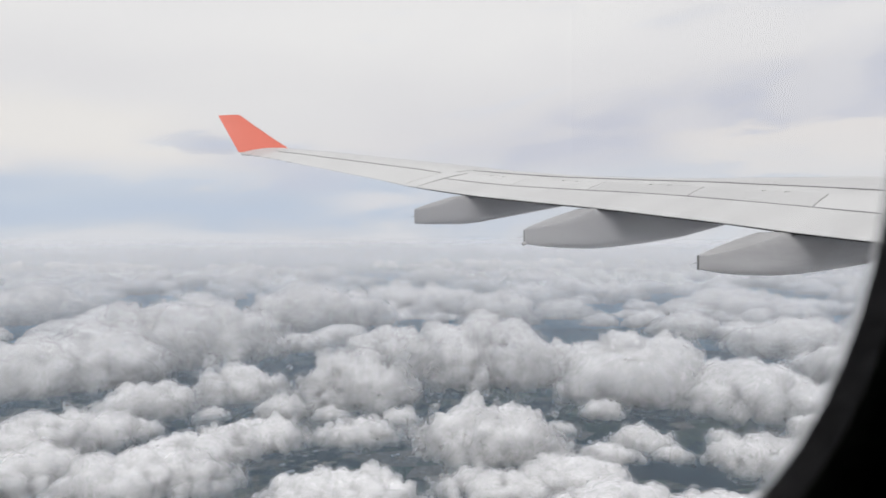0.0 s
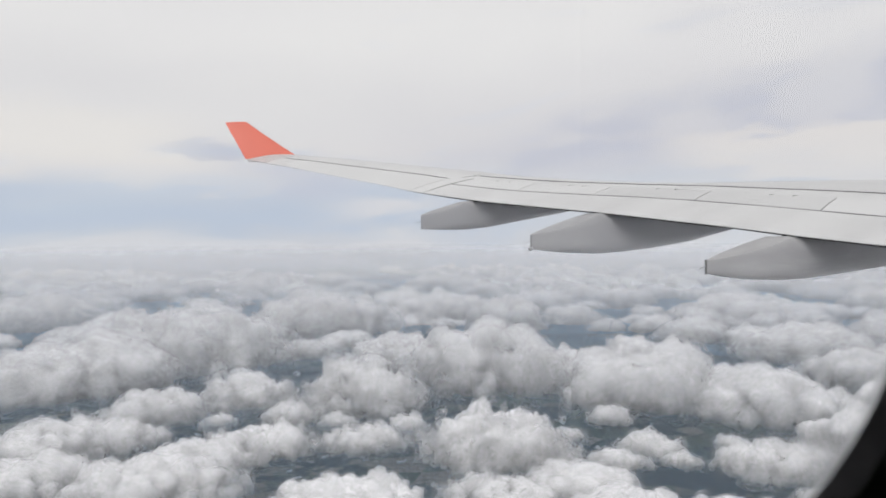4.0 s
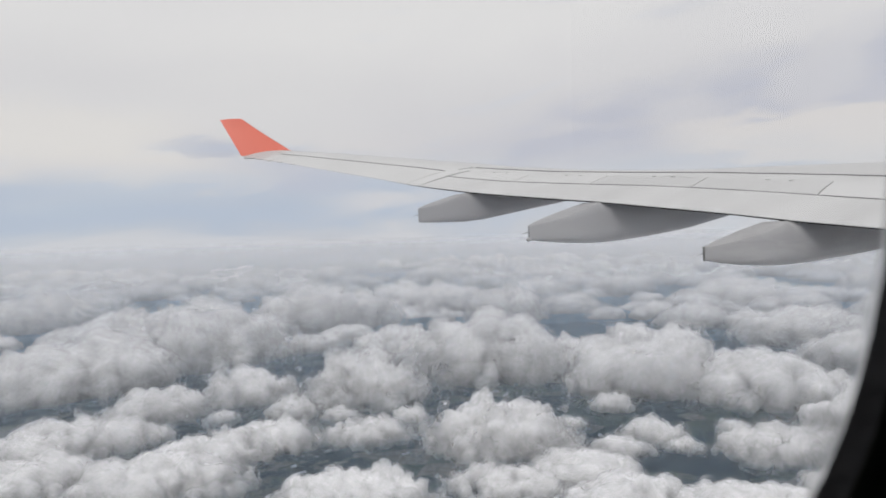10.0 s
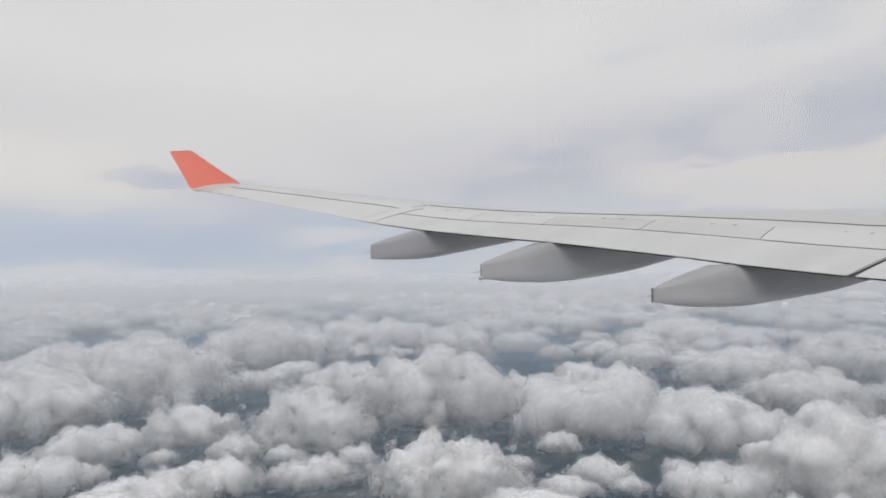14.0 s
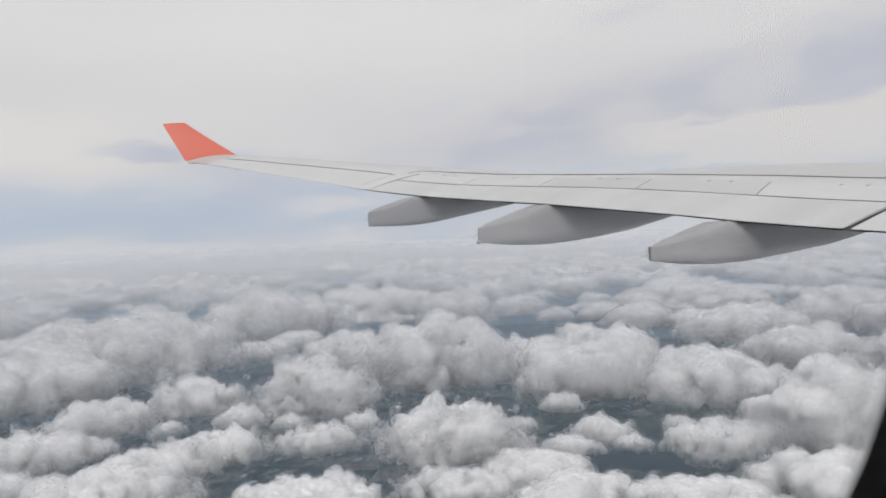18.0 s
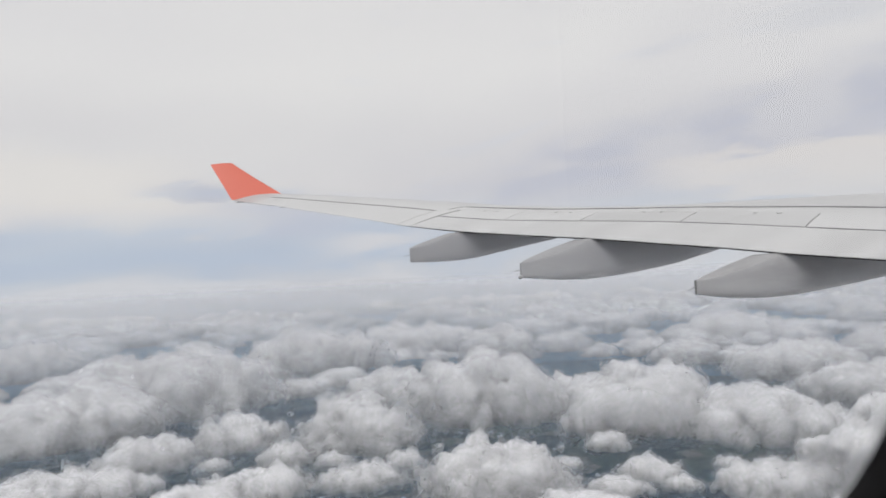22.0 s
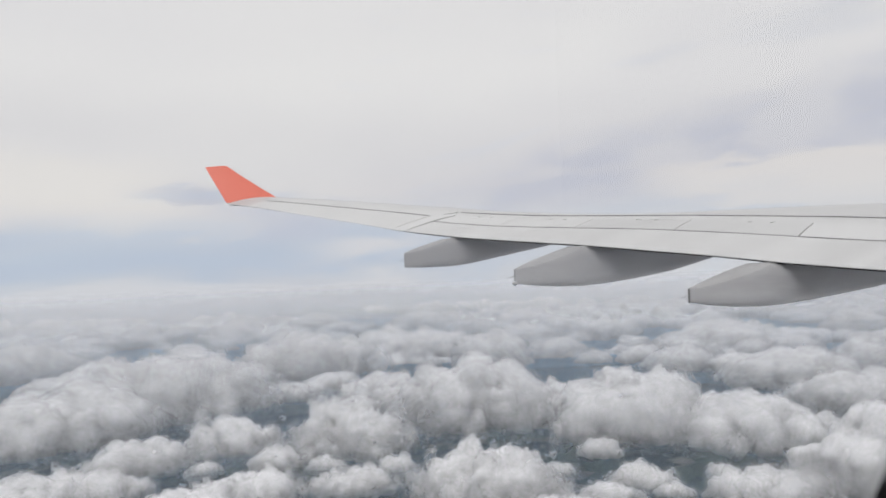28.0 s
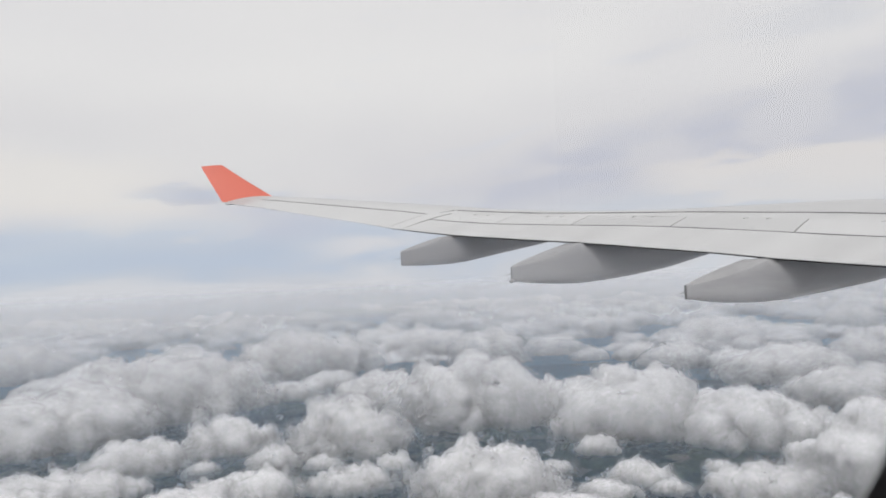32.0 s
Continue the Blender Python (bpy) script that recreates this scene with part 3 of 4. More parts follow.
def fairing(y, half, tail_top, low, label, rim=False):
    """A flap track fairing: blunt tail behind the flap, deep middle, sharp nose under the wing box."""
    xs = np.linspace(low[0][0], low[-1][0], 40)
    te = te_x(y)
    rings = []
    for x in xs:
        u = (x - xs[0]) / (xs[-1] - xs[0])
        zb = lerp(low, x)
        under = low_z(y, max(0.0, x - te)) + 0.06 * ease((x - te) / 0.4)
        v = min(1.0, (x - xs[0]) / (te - xs[0]))
        zt = tail_top + (te_z(y) - 0.02 - tail_top) * (v ** 0.85) if x < te else max(under, zb + 0.02)
        w = half * (0.10 + 0.90 * ease(v * 1.05) ** 0.8) if x < te else half * (1 - 0.85 * ease((x - te - 0.6) / (xs[-1] - te - 0.6)))
        ring = []
        if x < te:  # an upright inboard side up to a shoulder, then a facet that climbs to the outboard edge
            zs = tail_top + (te_z(y) - 0.03 - tail_top) * v ** 1.45
            z0 = min((zt + zb) / 2, zs - 0.02)
            rise = zt - zs
            ring = [(w, z0), (w, z0 + (zt - z0) * 0.5), (w * 0.99, zt - (zt - z0) * 0.06), (w * 0.90, zt), (w * 0.5, zt - rise * 0.10), (w * 0.1, zt - rise * 0.32)]
            ring += [(-w * 0.35, zt - rise * 0.60), (-w * 0.75, zt - rise * 0.88), (-w * 0.93, zs + rise * 0.02), (-w * 0.99, zs - (zs - z0) * 0.08), (-w, z0 + (zs - z0) * 0.5), (-w, z0)]
            low_half = [(w * math.copysign(abs(math.cos(a)) ** 0.62, math.cos(a)), z0 - (z0 - zb) * abs(math.sin(a)) ** 0.62) for a in (math.pi * (1 + k / 11) for k in range(1, 11))]
            ring = [(x, y + a, EYE + b) for a, b in ring + low_half]
        else:
            mid, hz = (zt + zb) / 2, (zt - zb) / 2
            for k in range(22):
                a = math.pi * (k / 11 if k < 12 else 1 + (k - 11) / 11)
                ca, sa = math.cos(a), math.sin(a)
                ring.append((x, y + w * math.copysign(abs(ca) ** 0.62, ca), EYE + mid + hz * math.copysign(abs(sa) ** (0.8 if sa > 0 else 0.62), sa)))
        rings.append(ring)
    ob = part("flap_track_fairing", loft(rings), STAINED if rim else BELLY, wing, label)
    tail = Vector((xs[0], y, EYE + (tail_top * 0.55 + low[0][1] * 0.45)))
    if rim:
        part("tail_rim", loft([[(xs[0] - 0.005, y + 0.02 * sy, EYE + z) for sy, z in ((-1, low[0][1] - 0.01), (1, low[0][1] - 0.01), (1, tail_top + 0.01), (-1, tail_top + 0.01))],
                           [(xs[0] + 0.007, y + 0.022 * sy, EYE + z) for sy, z in ((-1, low[0][1] - 0.012), (1, low[0][1] - 0.012), (1, tail_top + 0.012), (-1, tail_top + 0.012))]]), DARK_LINE, ob, "dark rim of the blunt tail")
    part("static_wick", rod(tail, tail + Vector((-0.17, -0.03, -0.04)), 0.007, 0.004), WICK, ob, "thin dark static wick")
    return ob


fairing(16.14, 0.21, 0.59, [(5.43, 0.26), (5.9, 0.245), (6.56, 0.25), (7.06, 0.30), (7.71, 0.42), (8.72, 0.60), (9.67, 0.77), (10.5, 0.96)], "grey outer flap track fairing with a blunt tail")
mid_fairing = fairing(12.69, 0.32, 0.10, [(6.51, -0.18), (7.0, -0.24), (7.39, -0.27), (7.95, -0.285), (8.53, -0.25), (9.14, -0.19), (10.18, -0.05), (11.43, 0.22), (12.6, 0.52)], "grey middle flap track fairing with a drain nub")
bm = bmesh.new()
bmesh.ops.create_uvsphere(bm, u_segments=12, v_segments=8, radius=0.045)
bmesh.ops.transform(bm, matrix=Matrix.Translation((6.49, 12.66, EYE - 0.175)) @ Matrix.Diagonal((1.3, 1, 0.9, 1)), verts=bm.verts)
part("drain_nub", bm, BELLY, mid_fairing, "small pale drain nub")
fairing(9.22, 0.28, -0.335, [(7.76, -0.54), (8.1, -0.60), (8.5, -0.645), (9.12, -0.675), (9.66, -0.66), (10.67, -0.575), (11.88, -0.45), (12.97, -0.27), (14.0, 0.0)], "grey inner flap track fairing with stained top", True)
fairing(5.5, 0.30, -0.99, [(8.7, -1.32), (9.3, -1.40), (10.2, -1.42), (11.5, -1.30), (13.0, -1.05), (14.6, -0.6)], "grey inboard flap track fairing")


# ---- the cabin round the seat, and its window ----
WIN = (0.0139, 0.113, 0.1171, 0.1348, 0.188)  # centre x, centre z, plane y, half width, half height


def oval(grow, y, sides=72, n=3.4):
    cx, cz, _, a, b = WIN
    pts = []
    for i in range(sides):
        t = 2 * math.pi * i / sides
        ct, st = math.cos(t), math.sin(t)
        pts.append(Vector((cx + (a + grow) * math.copysign(abs(ct) ** (2 / n), ct), y, EYE + cz + (b + grow) * math.copysign(abs(st) ** (2 / n), st))))
    return pts


def ring_part(name, sections, material, parent, label):
    bm = bmesh.new()
    vs = [[bm.verts.new(p) for p in oval(g, y)] for g, y in sections]
    m = len(vs)
    for k in range(m):
        a, b = vs[k], vs[(k + 1) % m]
        for i in range(len(a)):
            j = (i + 1) % len(a)
            bm.faces.new((a[i], a[j], b[j], b[i]))
    return part(name, bm, material, parent, label)


WY = WIN[2]
window = tagged(new("window_1"), "oval airliner window with a black rubber seal", "window", kind="structure")
ring_part("window_seal", [(0.0, WY), (0.002, WY - 0.005), (0.009, WY - 0.009), (0.020, WY - 0.008), (0.024, WY + 0.006), (0.012, WY + 0.006), (0.006, WY + 0.0004)], RUBBER, window, "black rubber window seal")
ring_part("seal_lip", [(-0.0002, WY + 0.0004), (-0.0002, WY + 0.0016), (0.010, WY + 0.0050), (0.010, WY + 0.0004)], LIP, window, "thin frosted acrylic lip inside the seal")
ring_part("window_bezel", [(0.018, WY - 0.006), (0.022, WY - 0.022), (0.034, WY - 0.032), (0.060, WY - 0.034), (0.074, WY - 0.022), (0.074, WY + 0.004), (0.024, WY + 0.004)], LINING, window, "dark moulded plastic window bezel")
ring_part("window_frame", [(0.026, WY + 0.007), (0.056, WY + 0.026), (0.078, WY + 0.026), (0.078, WY + 0.007)], RUBBER, window, "dark outer window frame")
bm = bmesh.new()
a = [bm.verts.new(p) for p in oval(0.0235, WY + 0.0075)]
b = [bm.verts.new(p) for p in oval(0.0235, WY + 0.0115)]
bm.faces.new(a)
bm.faces.new(b)
for i in range(len(a)):
    j = (i + 1) % len(a)
    bm.faces.new((a[i], a[j], b[j], b[i]))
pane = part("pane", bm, pane_material(), window, "clear acrylic window pane")
pane.visible_shadow = False


def wall_with_hole(name, x0, x1, z0, z1, y0, y1, grow, material, label):
    """A slab whose opening follows the window's oval."""
    bm = bmesh.new()
    inner = oval(grow, 0.0)
    layers = []
    for y in (y0, y1):
        hole, rim = [], []
        for p in inner:
            hole.append(bm.verts.new((p.x, y, p.z)))
            dx, dz = p.x - WIN[0], p.z - EYE - WIN[1]
            k = min((x1 - WIN[0]) / dx if dx > 1e-6 else (x0 - WIN[0]) / dx if dx < -1e-6 else 1e9,
                    (z1 - WIN[1]) / dz if dz > 1e-6 else (z0 - WIN[1]) / dz if dz < -1e-6 else 1e9)
            rim.append(bm.verts.new((WIN[0] + dx * k, y, EYE + WIN[1] + dz * k)))
        layers.append((hole, rim))
    n = len(inner)
    (h0, r0), (h1, r1) = layers
    for i in range(n):
        j = (i + 1) % n
        bm.faces.new((h0[i], h0[j], r0[j], r0[i]))
        bm.faces.new((h1[i], r1[i], r1[j], h1[j]))
        bm.faces.new((h0[i], h1[i], h1[j], h0[j]))
        bm.faces.new((r0[i], r0[j], r1[j], r1[i]))
    return tagged(part(name, bm, material, None, label, smooth=False), label, "wall", kind="structure")


def slab(name, lo, hi, material, label, category):
    bm = bmesh.new()
    bmesh.ops.create_cube(bm, size=1.0)
    size = [h - l for l, h in zip(lo, hi)]
    mid = [(h + l) / 2 for l, h in zip(lo, hi)]
    bmesh.ops.transform(bm, matrix=Matrix.Translation((mid[0], mid[1], mid[2] + EYE)) @ Matrix.Diagonal((*size, 1)), verts=bm.verts)
    return tagged(part(name, bm, material, None, label, smooth=False), label, category, kind="structure")


wall_with_hole("wall_side", -1.1, 1.1, -1.15, 0.95, WY - 0.012, WY + 0.004, 0.070, LINING, "dark plastic cabin side wall round the window")
slab("wall_front", (1.1, -1.6, -1.15), (1.13, WY - 0.03, 0.95), LINING, "plain dark cabin partition", "wall")
slab("wall_back", (-1.13, -1.6, -1.15), (-1.1, WY - 0.03, 0.95), LINING, "plain dark cabin partition", "wall")
slab("wall_inner", (-1.13, -1.63, -1.15), (1.13, -1.6, 0.95), LINING, "plain dark cabin partition", "wall")
slab("floor", (-1.13, -1.63, -1.18), (1.13, WY - 0.03, -1.15), LINING, "dark cabin floor", "floor")
slab("ceiling", (-1.13, -1.63, 0.95), (1.13, WY - 0.03, 0.98), LINING, "plain dark cabin ceiling", "ceiling")


def fuselage():
    """Outer skin of the cabin's side: a barrel strip with a gap for the window."""
    out = WY + 0.030
    xs = [-3.0, -1.5, WIN[0] - 0.21, WIN[0] + 0.21, 1.5, 4.0, 8.0, 12.0, 16.0, 20.0, 23.0]
    zs = [-2.9, -2.6, -2.2, -1.7, -1.2, -0.6, WIN[1] - 0.265, WIN[1] + 0.265, 0.6, 1.1, 1.6, 2.0, 2.4]

    def side(z, inset):
        return out - inset - 0.016 * z * z - 0.028 * max(0.0, abs(z) - 1.2) ** 3

    bm = bmesh.new()
    grid = [[[bm.verts.new((x, side(z, dr), EYE + z)) for z in zs] for x in xs] for dr in (0.0, 0.004)]
    for g in grid:
        for i in range(len(xs) - 1):
            for j in range(len(zs) - 1):
                if (i, j) != (2, 6):
                    bm.faces.new((g[i][j], g[i + 1][j], g[i + 1][j + 1], g[i][j + 1]))
    tagged(part("fuselage_skin", bm, SKIN, None, "white painted outer fuselage skin"), "white painted outer fuselage skin", "fuselage", kind="structure")


fuselage()


# ---- the clouds ----
def lattice_noise(shape, cell, rng):
    """Smooth value noise on a grid, one random value every few cells."""
    n = [int(s / cell) + 3 for s in shape]
    g = rng.random(n).astype(np.float32)
    for axis, s in enumerate(shape):
        p = np.arange(s, dtype=np.float32) / cell
        i = p.astype(int)
        f = p - i
        f = f * f * (3 - 2 * f)
        dims = [1, 1, 1]
        dims[axis] = s
        f = f.reshape(dims)
        g = np.take(g, i, axis) * (1 - f) + np.take(g, i + 1, axis) * f
    return g


def skin_of(field, level, step, origin, soft=None):
    """Quads over the surface where the field crosses the level (surface nets)."""
    f = field - level
    inside = f > 0
    nx, ny, nz = f.shape
    c = np.zeros((nx - 1, ny - 1, nz - 1), np.int8)
    corners = [(a, b, d) for a in (0, 1) for b in (0, 1) for d in (0, 1)]
    for a, b, d in corners:
        c += inside[a:nx - 1 + a, b:ny - 1 + b, d:nz - 1 + d]
    cells = np.argwhere((c > 0) & (c < 8))
    total = np.zeros((len(cells), 3), np.float32)
    count = np.zeros(len(cells), np.float32)
    ci, cj, ck = cells.T
    for p in range(8):
        for q in range(p + 1, 8):
            u, v = corners[p], corners[q]
            if sum(abs(m - n) for m, n in zip(u, v)) != 1:
                continue
            fu, fv = f[ci + u[0], cj + u[1], ck + u[2]], f[ci + v[0], cj + v[1], ck + v[2]]
            cross = (fu > 0) != (fv > 0)
            t = np.where(cross, fu / np.where(cross, fu - fv, 1), 0)
            at = np.array(u, np.float32) + (np.array(v, np.float32) - np.array(u, np.float32)) * t[:, None]
            total += at * cross[:, None]
            count += cross
    verts = (cells + total / count[:, None]) * step + np.array(origin)
    ids = np.full((nx - 1, ny - 1, nz - 1), -1, np.int32)
    ids[ci, cj, ck] = np.arange(len(cells))
    quads = []
    for axis in range(3):
        lo = [slice(None)] * 3
        hi = [slice(None)] * 3
        lo[axis], hi[axis] = slice(0, -1), slice(1, None)
        change = inside[tuple(lo)] != inside[tuple(hi)]
        e = np.argwhere(change)
        o1, o2 = [a for a in range(3) if a != axis]
        ok = (e[:, o1] > 0) & (e[:, o2] > 0) & (e[:, o1] < f.shape[o1] - 1) & (e[:, o2] < f.shape[o2] - 1)
        e = e[ok]
        up = inside[tuple(e.T)]
        d1, d2 = np.zeros(3, int), np.zeros(3, int)
        d1[o1], d2[o2] = 1, 1
        ring = [ids[tuple((e - a * d1 - b * d2).T)] for a, b in ((1, 1), (0, 1), (0, 0), (1, 0))]
        quad = np.stack(ring, 1)
        flip = up if axis != 1 else ~up
        quad[~flip] = quad[~flip][:, ::-1]
        quads.append(quad)
    if soft is None:
        return verts, np.concatenate(quads)
    g = np.stack([a[ci, cj, ck] for a in np.gradient(soft)], 1)
    g /= np.linalg.norm(g, axis=1)[:, None] + 1e-9
    return verts, np.concatenate(quads), -g


def heap(rng, wide, deep, tall, step):
    """Balls of a cumulus: columns of large ones that crowd towards the middle, smaller ones budding from their tops and flanks."""
    count = max(9, min(60, int(2.6 * wide * deep / (0.62 * tall) ** 2)))
    core = []
    for k in range(count):
        a, q = rng.uniform(0, 2 * math.pi), math.sqrt(rng.uniform(0, 1)) if k else 0.15
        px, py = 0.42 * wide * q * math.cos(a), 0.42 * deep * q * math.sin(a)
        top = tall * (0.30 + 0.62 * (1 - q * q) ** 0.8 * rng.uniform(0.55, 1.12)) if k else tall * 0.92
        r = min(top * 0.52, tall * 0.32) * rng.uniform(0.85, 1.1)
        z = r * 0.5
        while True:
            core.append((px + rng.normal() * r * 0.16, py + rng.normal() * r * 0.16, z, r * (1.12 - 0.34 * min(1.0, z / tall))))
            if z >= top - r:
                break
            z += r * 0.75
    for k in range(count):
        a, q = rng.uniform(0, 2 * math.pi), rng.uniform(0.75, 1.12)
        r = tall * rng.uniform(0.10, 0.22)
        core.append((0.46 * wide * q * math.cos(a), 0.46 * deep * q * math.sin(a), r * rng.uniform(0.3, 0.9), r))
    buds, twigs = [], []
    for src, out, n, lo, hi, far in ((core, buds, 7, 0.34, 0.56, 0.76), (buds, twigs, 5, 0.34, 0.56, 0.78)):
        for x, y, z, r in src:
            for _ in range(n):
                v = rng.normal(size=3)
                v[2] = abs(v[2]) * 0.9 - 0.15
                v /= np.linalg.norm(v)
                rr = r * rng.uniform(lo, hi)
                if rr > step * 1.1:
                    out.append((x + v[0] * r * far, y + v[1] * r * far, z + v[2] * r * far, rr))
    return core, buds, twigs


def swell(field, balls, lo, step, pad, blend, low=1.0):
    """Melts balls into a field of distances, each within its own neighbourhood; low draws their undersides down."""
    for x, y, z, r in balls:
        reach = r + pad
        i0 = [max(0, int((c - reach / m - l) / step)) for c, l, m in zip((x, y, z), lo, (1, 1, low))]
        i1 = [min(n, int((c + reach - l) / step) + 2) for c, l, n in zip((x, y, z), lo, field.shape)]
        if any(b <= a for a, b in zip(i0, i1)):
            continue
        ax = [np.arange(a, b, dtype=np.float32) * step + l - c for a, b, l, c in zip(i0, i1, lo, (x, y, z))]
        box = tuple(slice(a, b) for a, b in zip(i0, i1))
        drop = np.where(ax[2] < 0, ax[2] * low, ax[2])
        v = r - np.sqrt(ax[0][:, None, None] ** 2 + ax[1][None, :, None] ** 2 + drop[None, None, :] ** 2)
        old, k = field[box], blend * r
        h = np.clip(0.5 + 0.5 * (v - old) / k, 0, 1)
        field[box] = old * (1 - h) + v * h + h * (1 - h) * k * 0.5


def cloud_shape(seed, wide, deep, tall, step, tatter=0.10, pad=12.0):
    """The field of one cumulus, positive inside and falling outwards by about a metre a metre; how its fringe is torn; the level base."""
    rng = np.random.default_rng(seed)
    lo = np.array([-wide * 0.62 - pad, -deep * 0.62 - pad, -tall * 0.16 - pad * 0.3])
    shape = [int(v / step) + 2 for v in (-2 * lo[0], -2 * lo[1], tall * 1.32 + pad - lo[2])]
    field = np.full(shape, -pad * 2.0, np.float32)
    core, buds, twigs = heap(rng, wide, deep, tall, step)
    swell(field, core, lo, step, pad * 1.6, 0.45, 0.45)
    smooth = field.copy()
    swell(field, buds, lo, step, pad * 1.3, 0.45, 0.7)
    smooth = 0.45 * smooth + 0.55 * field
    swell(field, twigs, lo, step, pad * 1.1, 0.40)
    size, amp = tall * 0.42, tall * tatter
    ragged = np.zeros(shape, np.float32)
    while size > step * 1.6:
        ragged += (lattice_noise(shape, size / step, rng) - 0.5) * amp
        size *= 0.5
        amp *= 0.74
    z = (np.arange(shape[2], dtype=np.float32) * step + lo[2])[None, None, :]
    rags = lattice_noise(shape, tall * 0.24 / step + 1, rng) * 0.6 + lattice_noise(shape, tall * 0.10 / step + 1, rng) * 0.4
    frayed = np.clip(1 - z / (tall * 0.55), 0, 1)
    thin = frayed * tall * (0.02 + 0.36 * rags)
    base = z + tall * 0.12 * (lattice_noise(shape, tall * 0.4 / step + 1, rng) * 2 - 0.8)
    return field + ragged * 0.15, ragged * 0.85, base + tall * 0.06, lo, smooth, thin


def soft_mesh(name, made, material, share=0.36, up=0.60):
    """A mesh whose shading follows the broad swell of the cloud, lifted to the sky as light scattered inside it is."""
    verts, quads, soft = made
    me = raw_mesh(name, verts, quads, material)
    own = np.empty(len(verts) * 3, np.float32)
    me.vertex_normals.foreach_get("vector", own)
    n = own.reshape(-1, 3) * (1 - share - up) + soft * share + np.array([0, 0, up], np.float32)
    n /= np.linalg.norm(n, axis=1)[:, None] + 1e-9
    me.normals_split_custom_set_from_vertices(n.tolist())
    return me


def cloud_kind(seed, wide, deep, tall, step, rim, tatter=0.10, shells=3):
    """The dense body and the thin shells round it: close together at the top, far apart at the frayed base."""
    field, torn, base, lo, smooth, thin = cloud_shape(seed, wide, deep, tall, step, tatter, rim * 5.5 + step * 2)
    body = soft_mesh("cloud", skin_of(np.minimum(field, base) - thin - rim * 0.5, 0.0, step, lo, smooth), CLOUD)
    made = []
    for k, m in FRINGES[:shells]:
        f = np.minimum(field + np.maximum(torn * min(1.0, k / 3.5), -rim * k * 0.7), base) - thin * (1.0 - 0.22 * k) + rim * k
        made.append(soft_mesh("cloud_fringe", skin_of(f, 0.0, step, lo, smooth), m))
    return body, made


LABELS = {"big": "large white cumulus cloud with billowing tops", "small": "small ragged white cumulus cloud", "mid": "soft white cumulus cloud in a broken deck"}


def cloud(kind, made, az, dist, base, turn=0.0, scale=(1, 1, 1)):
    body, fringes = made
    ob = tagged(new("cloud", body), LABELS[kind], "cloud", "clouds of the broken deck")
    ob.matrix_world = pose(dist * math.sin(radians(az)), dist * math.cos(radians(az)), base, 0, 0, turn) @ Matrix.Diagonal((*scale, 1))
    for fr in fringes:
        new("cloud_fringe", fr).parent = ob
    return ob


rng = random.Random(7)
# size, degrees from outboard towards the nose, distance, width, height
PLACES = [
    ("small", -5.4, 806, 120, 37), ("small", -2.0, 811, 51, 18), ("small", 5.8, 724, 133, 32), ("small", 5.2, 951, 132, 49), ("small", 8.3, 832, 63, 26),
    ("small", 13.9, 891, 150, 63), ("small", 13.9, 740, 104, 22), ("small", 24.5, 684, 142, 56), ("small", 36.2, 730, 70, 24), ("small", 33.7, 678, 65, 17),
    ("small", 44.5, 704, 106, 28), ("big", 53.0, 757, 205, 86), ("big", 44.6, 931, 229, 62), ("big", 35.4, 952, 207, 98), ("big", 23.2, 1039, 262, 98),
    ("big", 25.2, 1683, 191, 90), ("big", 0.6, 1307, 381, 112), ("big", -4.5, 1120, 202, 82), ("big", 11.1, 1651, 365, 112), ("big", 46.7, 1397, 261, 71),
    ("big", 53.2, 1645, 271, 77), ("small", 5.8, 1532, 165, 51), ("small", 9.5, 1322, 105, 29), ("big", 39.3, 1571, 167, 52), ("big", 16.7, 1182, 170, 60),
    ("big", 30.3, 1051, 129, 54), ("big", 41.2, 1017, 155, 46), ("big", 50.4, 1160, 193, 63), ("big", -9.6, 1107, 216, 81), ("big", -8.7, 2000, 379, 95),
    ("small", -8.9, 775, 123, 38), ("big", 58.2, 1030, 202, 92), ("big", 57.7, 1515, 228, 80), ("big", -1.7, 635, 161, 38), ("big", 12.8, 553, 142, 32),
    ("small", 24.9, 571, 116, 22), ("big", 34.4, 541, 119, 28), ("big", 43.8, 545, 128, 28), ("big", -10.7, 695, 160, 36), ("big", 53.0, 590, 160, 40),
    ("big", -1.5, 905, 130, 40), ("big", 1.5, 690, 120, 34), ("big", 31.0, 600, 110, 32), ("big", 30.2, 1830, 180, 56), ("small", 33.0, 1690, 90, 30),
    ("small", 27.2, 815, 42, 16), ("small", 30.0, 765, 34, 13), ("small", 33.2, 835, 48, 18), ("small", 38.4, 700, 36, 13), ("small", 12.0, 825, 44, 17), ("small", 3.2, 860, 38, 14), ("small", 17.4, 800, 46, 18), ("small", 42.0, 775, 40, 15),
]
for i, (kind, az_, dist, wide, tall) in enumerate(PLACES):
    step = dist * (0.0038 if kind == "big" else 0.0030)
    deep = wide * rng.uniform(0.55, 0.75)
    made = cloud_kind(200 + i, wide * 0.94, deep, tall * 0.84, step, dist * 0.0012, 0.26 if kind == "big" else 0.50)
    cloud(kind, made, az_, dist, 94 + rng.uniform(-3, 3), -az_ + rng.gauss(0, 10))

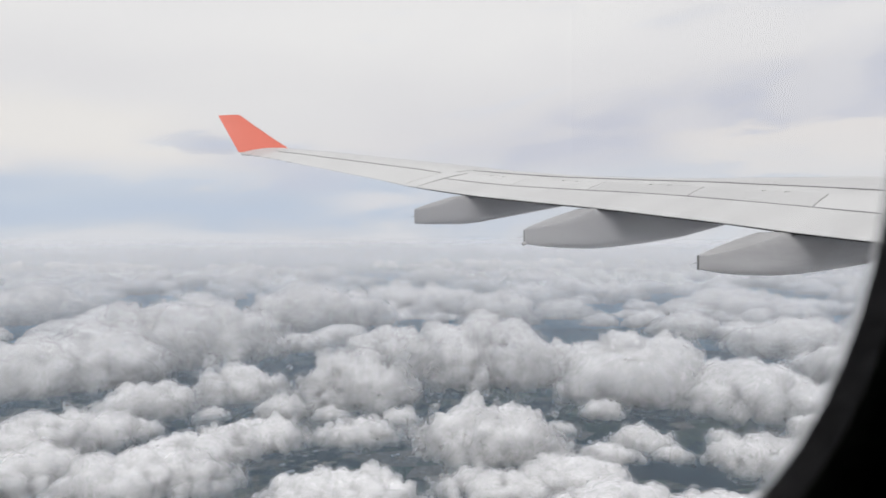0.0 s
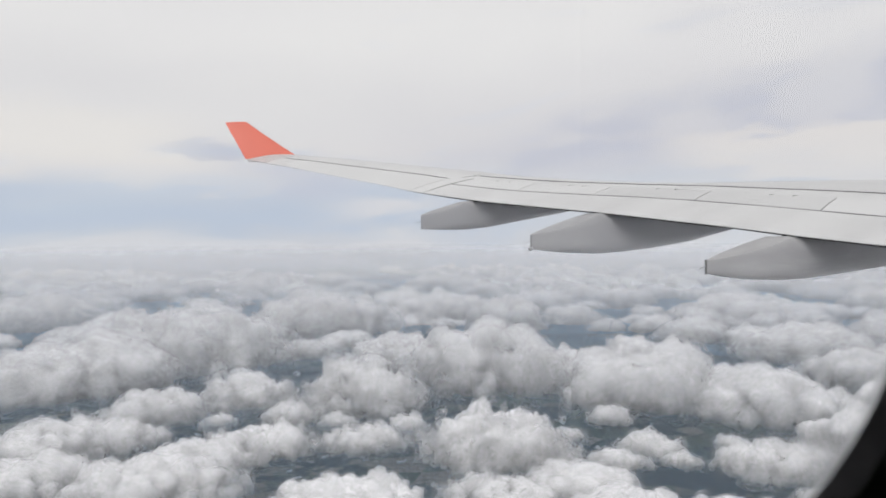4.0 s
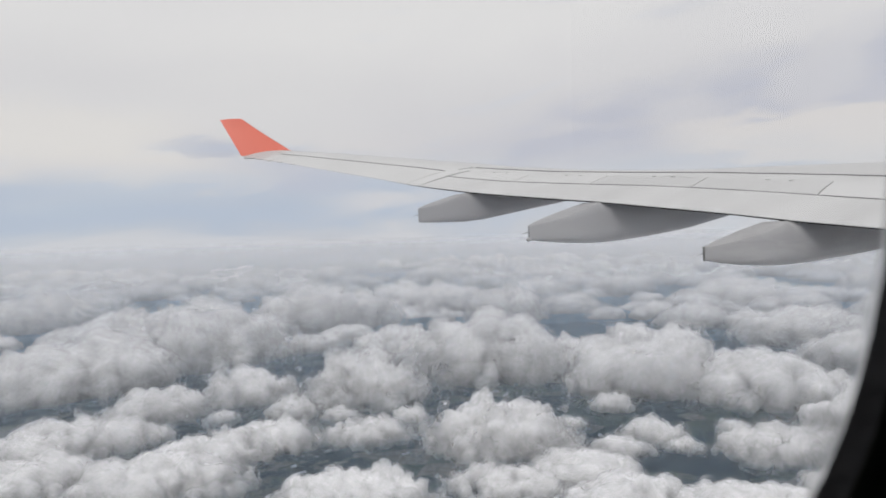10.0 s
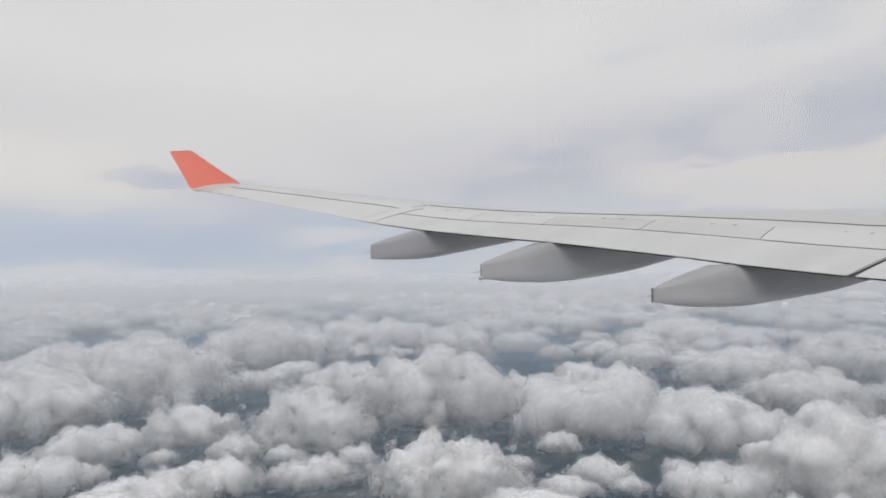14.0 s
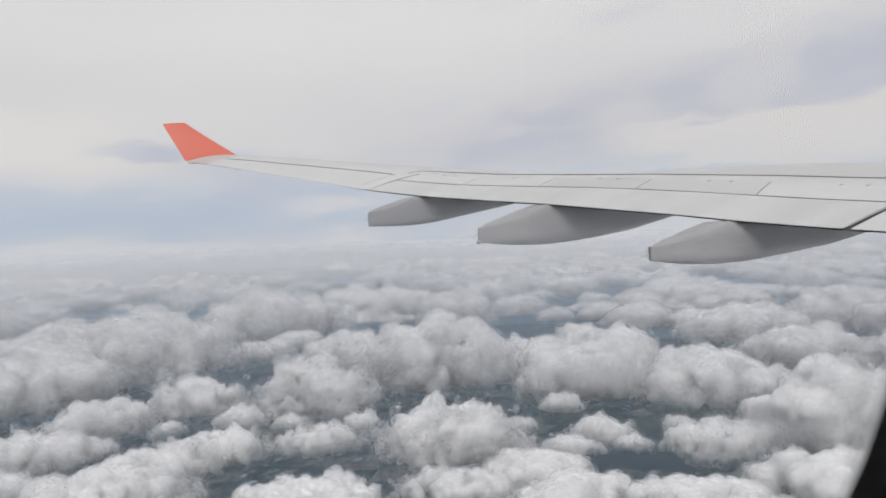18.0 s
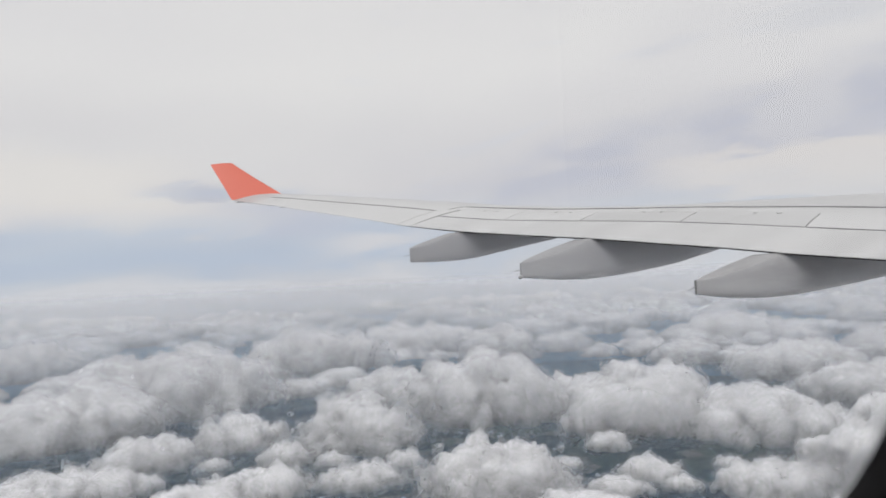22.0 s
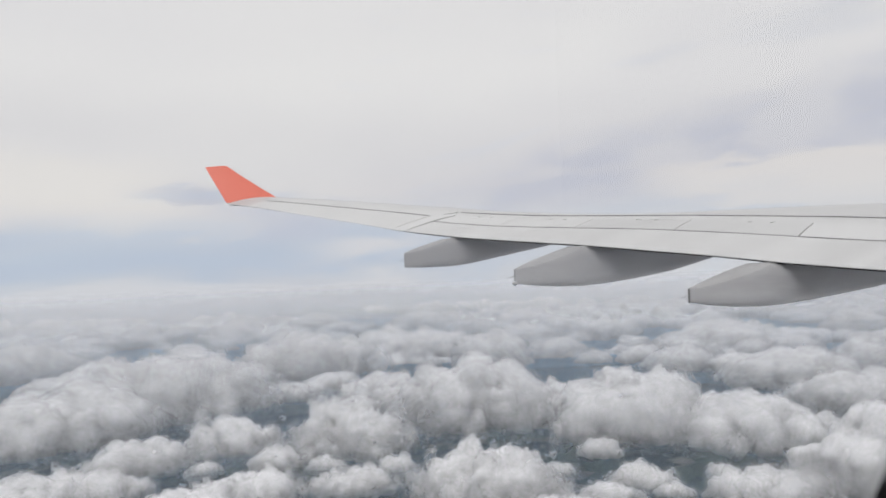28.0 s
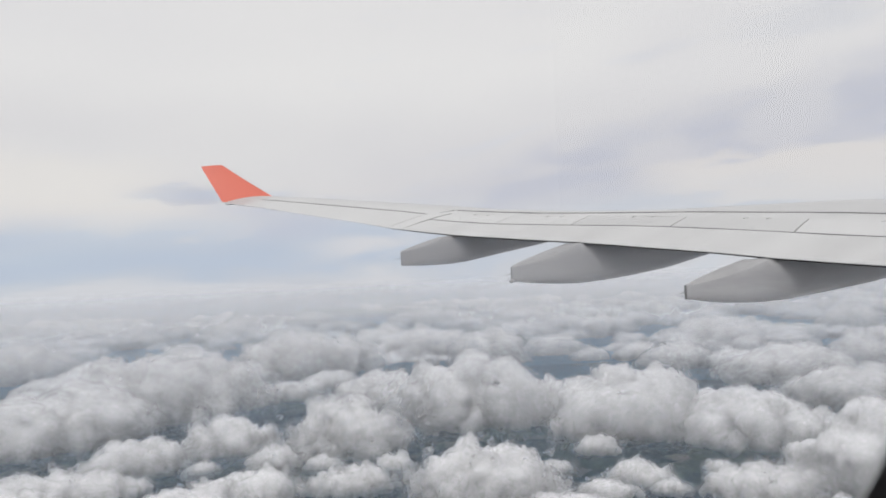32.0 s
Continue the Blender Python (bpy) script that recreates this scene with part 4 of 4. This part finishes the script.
# the broken deck behind them
MIDS = [cloud_kind(s, w, d, h, 10.0, 2.2, 0.26, 2) for s, w, d, h in ((41, 300, 190, 74), (53, 230, 150, 66), (67, 340, 170, 66), (71, 180, 130, 60), (83, 300, 140, 52), (89, 240, 170, 78))]
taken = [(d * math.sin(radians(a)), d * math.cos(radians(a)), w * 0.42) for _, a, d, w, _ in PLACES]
tries = count = 0
while tries < 9000 and count < 230:
    tries += 1
    dist = 1330 + 1900 * rng.random() ** 0.85
    az_ = rng.uniform(-26, 68)
    k = 0.38 + 0.85 * rng.random() ** 1.6
    x, y = dist * math.sin(radians(az_)), dist * math.cos(radians(az_))
    thick = noise.noise((x / 420, y / 620, 3.1)) + 0.5 * noise.noise((x / 170, y / 230, 8.4))
    if thick < -0.05 or any((x - a) ** 2 + (y - b) ** 2 < (r + k * (88 - 60 * min(1.0, thick * 1.6))) ** 2 for a, b, r in taken):
        continue
    taken.append((x, y, k * 55))
    cloud("mid", MIDS[rng.randrange(6)], az_, dist, 92 + rng.uniform(-8, 8), rng.uniform(0, 360), (k, k, max(0.5, k) * rng.uniform(0.6, 0.95)))
    count += 1

# unseen clouds under the wing and behind the cabin, added to bounce light upwards
for i in range(46):
    if i < 14:
        az_, dist = rng.uniform(0, 360), rng.uniform(40, 290)
    else:
        az_, dist = rng.uniform(85, 320), rng.uniform(300, 2200)
    k = rng.uniform(0.8, 1.7)
    cloud("mid", MIDS[rng.randrange(6)], az_, dist, 80 + rng.uniform(-8, 8), rng.uniform(0, 360), (k, k, 0.6))

# the far deck, too small to pick apart
FAR = []
for seed in (97, 101, 113, 127):
    flat, rags, floor, lo_, flat_smooth, _ = cloud_shape(seed, 300, 200, 70, 17.0, 0.3)
    FAR.append(skin_of(np.minimum(flat + rags, floor), 0.0, 17.0, lo_, flat_smooth))
all_v, all_q, all_n, n = [], [], [], 0
for k in range(620):
    dist = 2700 + 2150 * rng.random() ** 0.9
    a = radians(rng.uniform(-30, 72))
    t = rng.uniform(0, 6.28)
    if noise.noise((dist * math.sin(a) / 600, dist * math.cos(a) / 900, 5.5)) < -0.12:
        continue
    fv, fq, fn = FAR[rng.randrange(4)]
    rot = np.array([[math.cos(t), -math.sin(t), 0], [math.sin(t), math.cos(t), 0], [0, 0, 1]], np.float32)
    scale = np.array([rng.uniform(0.35, 1.1), rng.uniform(0.35, 1.0), rng.uniform(0.4, 0.9)], np.float32)
    all_v.append((fv * scale) @ rot.T + np.array([dist * math.sin(a), dist * math.cos(a), 90 + rng.uniform(-8, 12)]))
    all_n.append(fn @ rot.T)
    all_q.append(fq + n)
    n += len(fv)
deck = soft_mesh("far_cloud_deck", (np.concatenate(all_v), np.concatenate(all_q), np.concatenate(all_n)), CLOUD)
tagged(new("far_cloud_deck", deck), "hazy deck of small white clouds towards the horizon", "clouds", kind="stuff")


# ---- sheds on the farmland ----
def shed(x, y, turn, length):
    """A long low shed with a pale pitched roof."""
    thing = tagged(new("farm_shed"), "long low farm shed with a pale roof", "shed", "sheds on the farmland")
    w, h = length * 0.38, 2.2
    bm = bmesh.new()
    bmesh.ops.create_cube(bm, size=1.0)
    bmesh.ops.transform(bm, matrix=Matrix.Translation((0, 0, h / 2)) @ Matrix.Diagonal((length, w, h, 1)), verts=bm.verts)
    part("wall", bm, SHED_WALL, thing, smooth=False)
    e = 0.3
    for side in (-1, 1):
        rings = [[(px, side * (w / 2 + e), h - 0.15), (px, 0, h + w * 0.22), (px, 0, h + w * 0.22 + 0.15), (px, side * (w / 2 + e), h)] for px in (-length / 2 - e, length / 2 + e)]
        part("roof", loft(rings), SHED_ROOF, thing, "pale sheet metal roof", smooth=False)
    thing.matrix_world = pose(x, y, 0, 0, 0, turn)
    return thing


SHED_WALL = surface("pale_plaster", (0.45, 0.44, 0.42), (0.58, 0.57, 0.55), 0.8, 0, 0.5)
SHED_ROOF = surface("white_sheet_metal", (0.72, 0.72, 0.72), (0.85, 0.85, 0.85), 0.4, 0, 0.6)
first = shed(40, 640, 20, 13.0)
for i in range(16):
    a, d = radians(rng.uniform(-10, 52)), rng.uniform(540, 1400)
    for k in range(rng.randrange(2, 7)):
        x, y = d * math.sin(a) + rng.gauss(0, 26), d * math.cos(a) + rng.gauss(0, 40)
        size = rng.uniform(0.5, 1.25)
        copy_thing(first, pose(x, y, 0, 0, 0, 20 + rng.choice((0, 90)) + rng.uniform(-8, 8)) @ Matrix.Diagonal((size, size * rng.uniform(0.8, 1.5), 1, 1)))
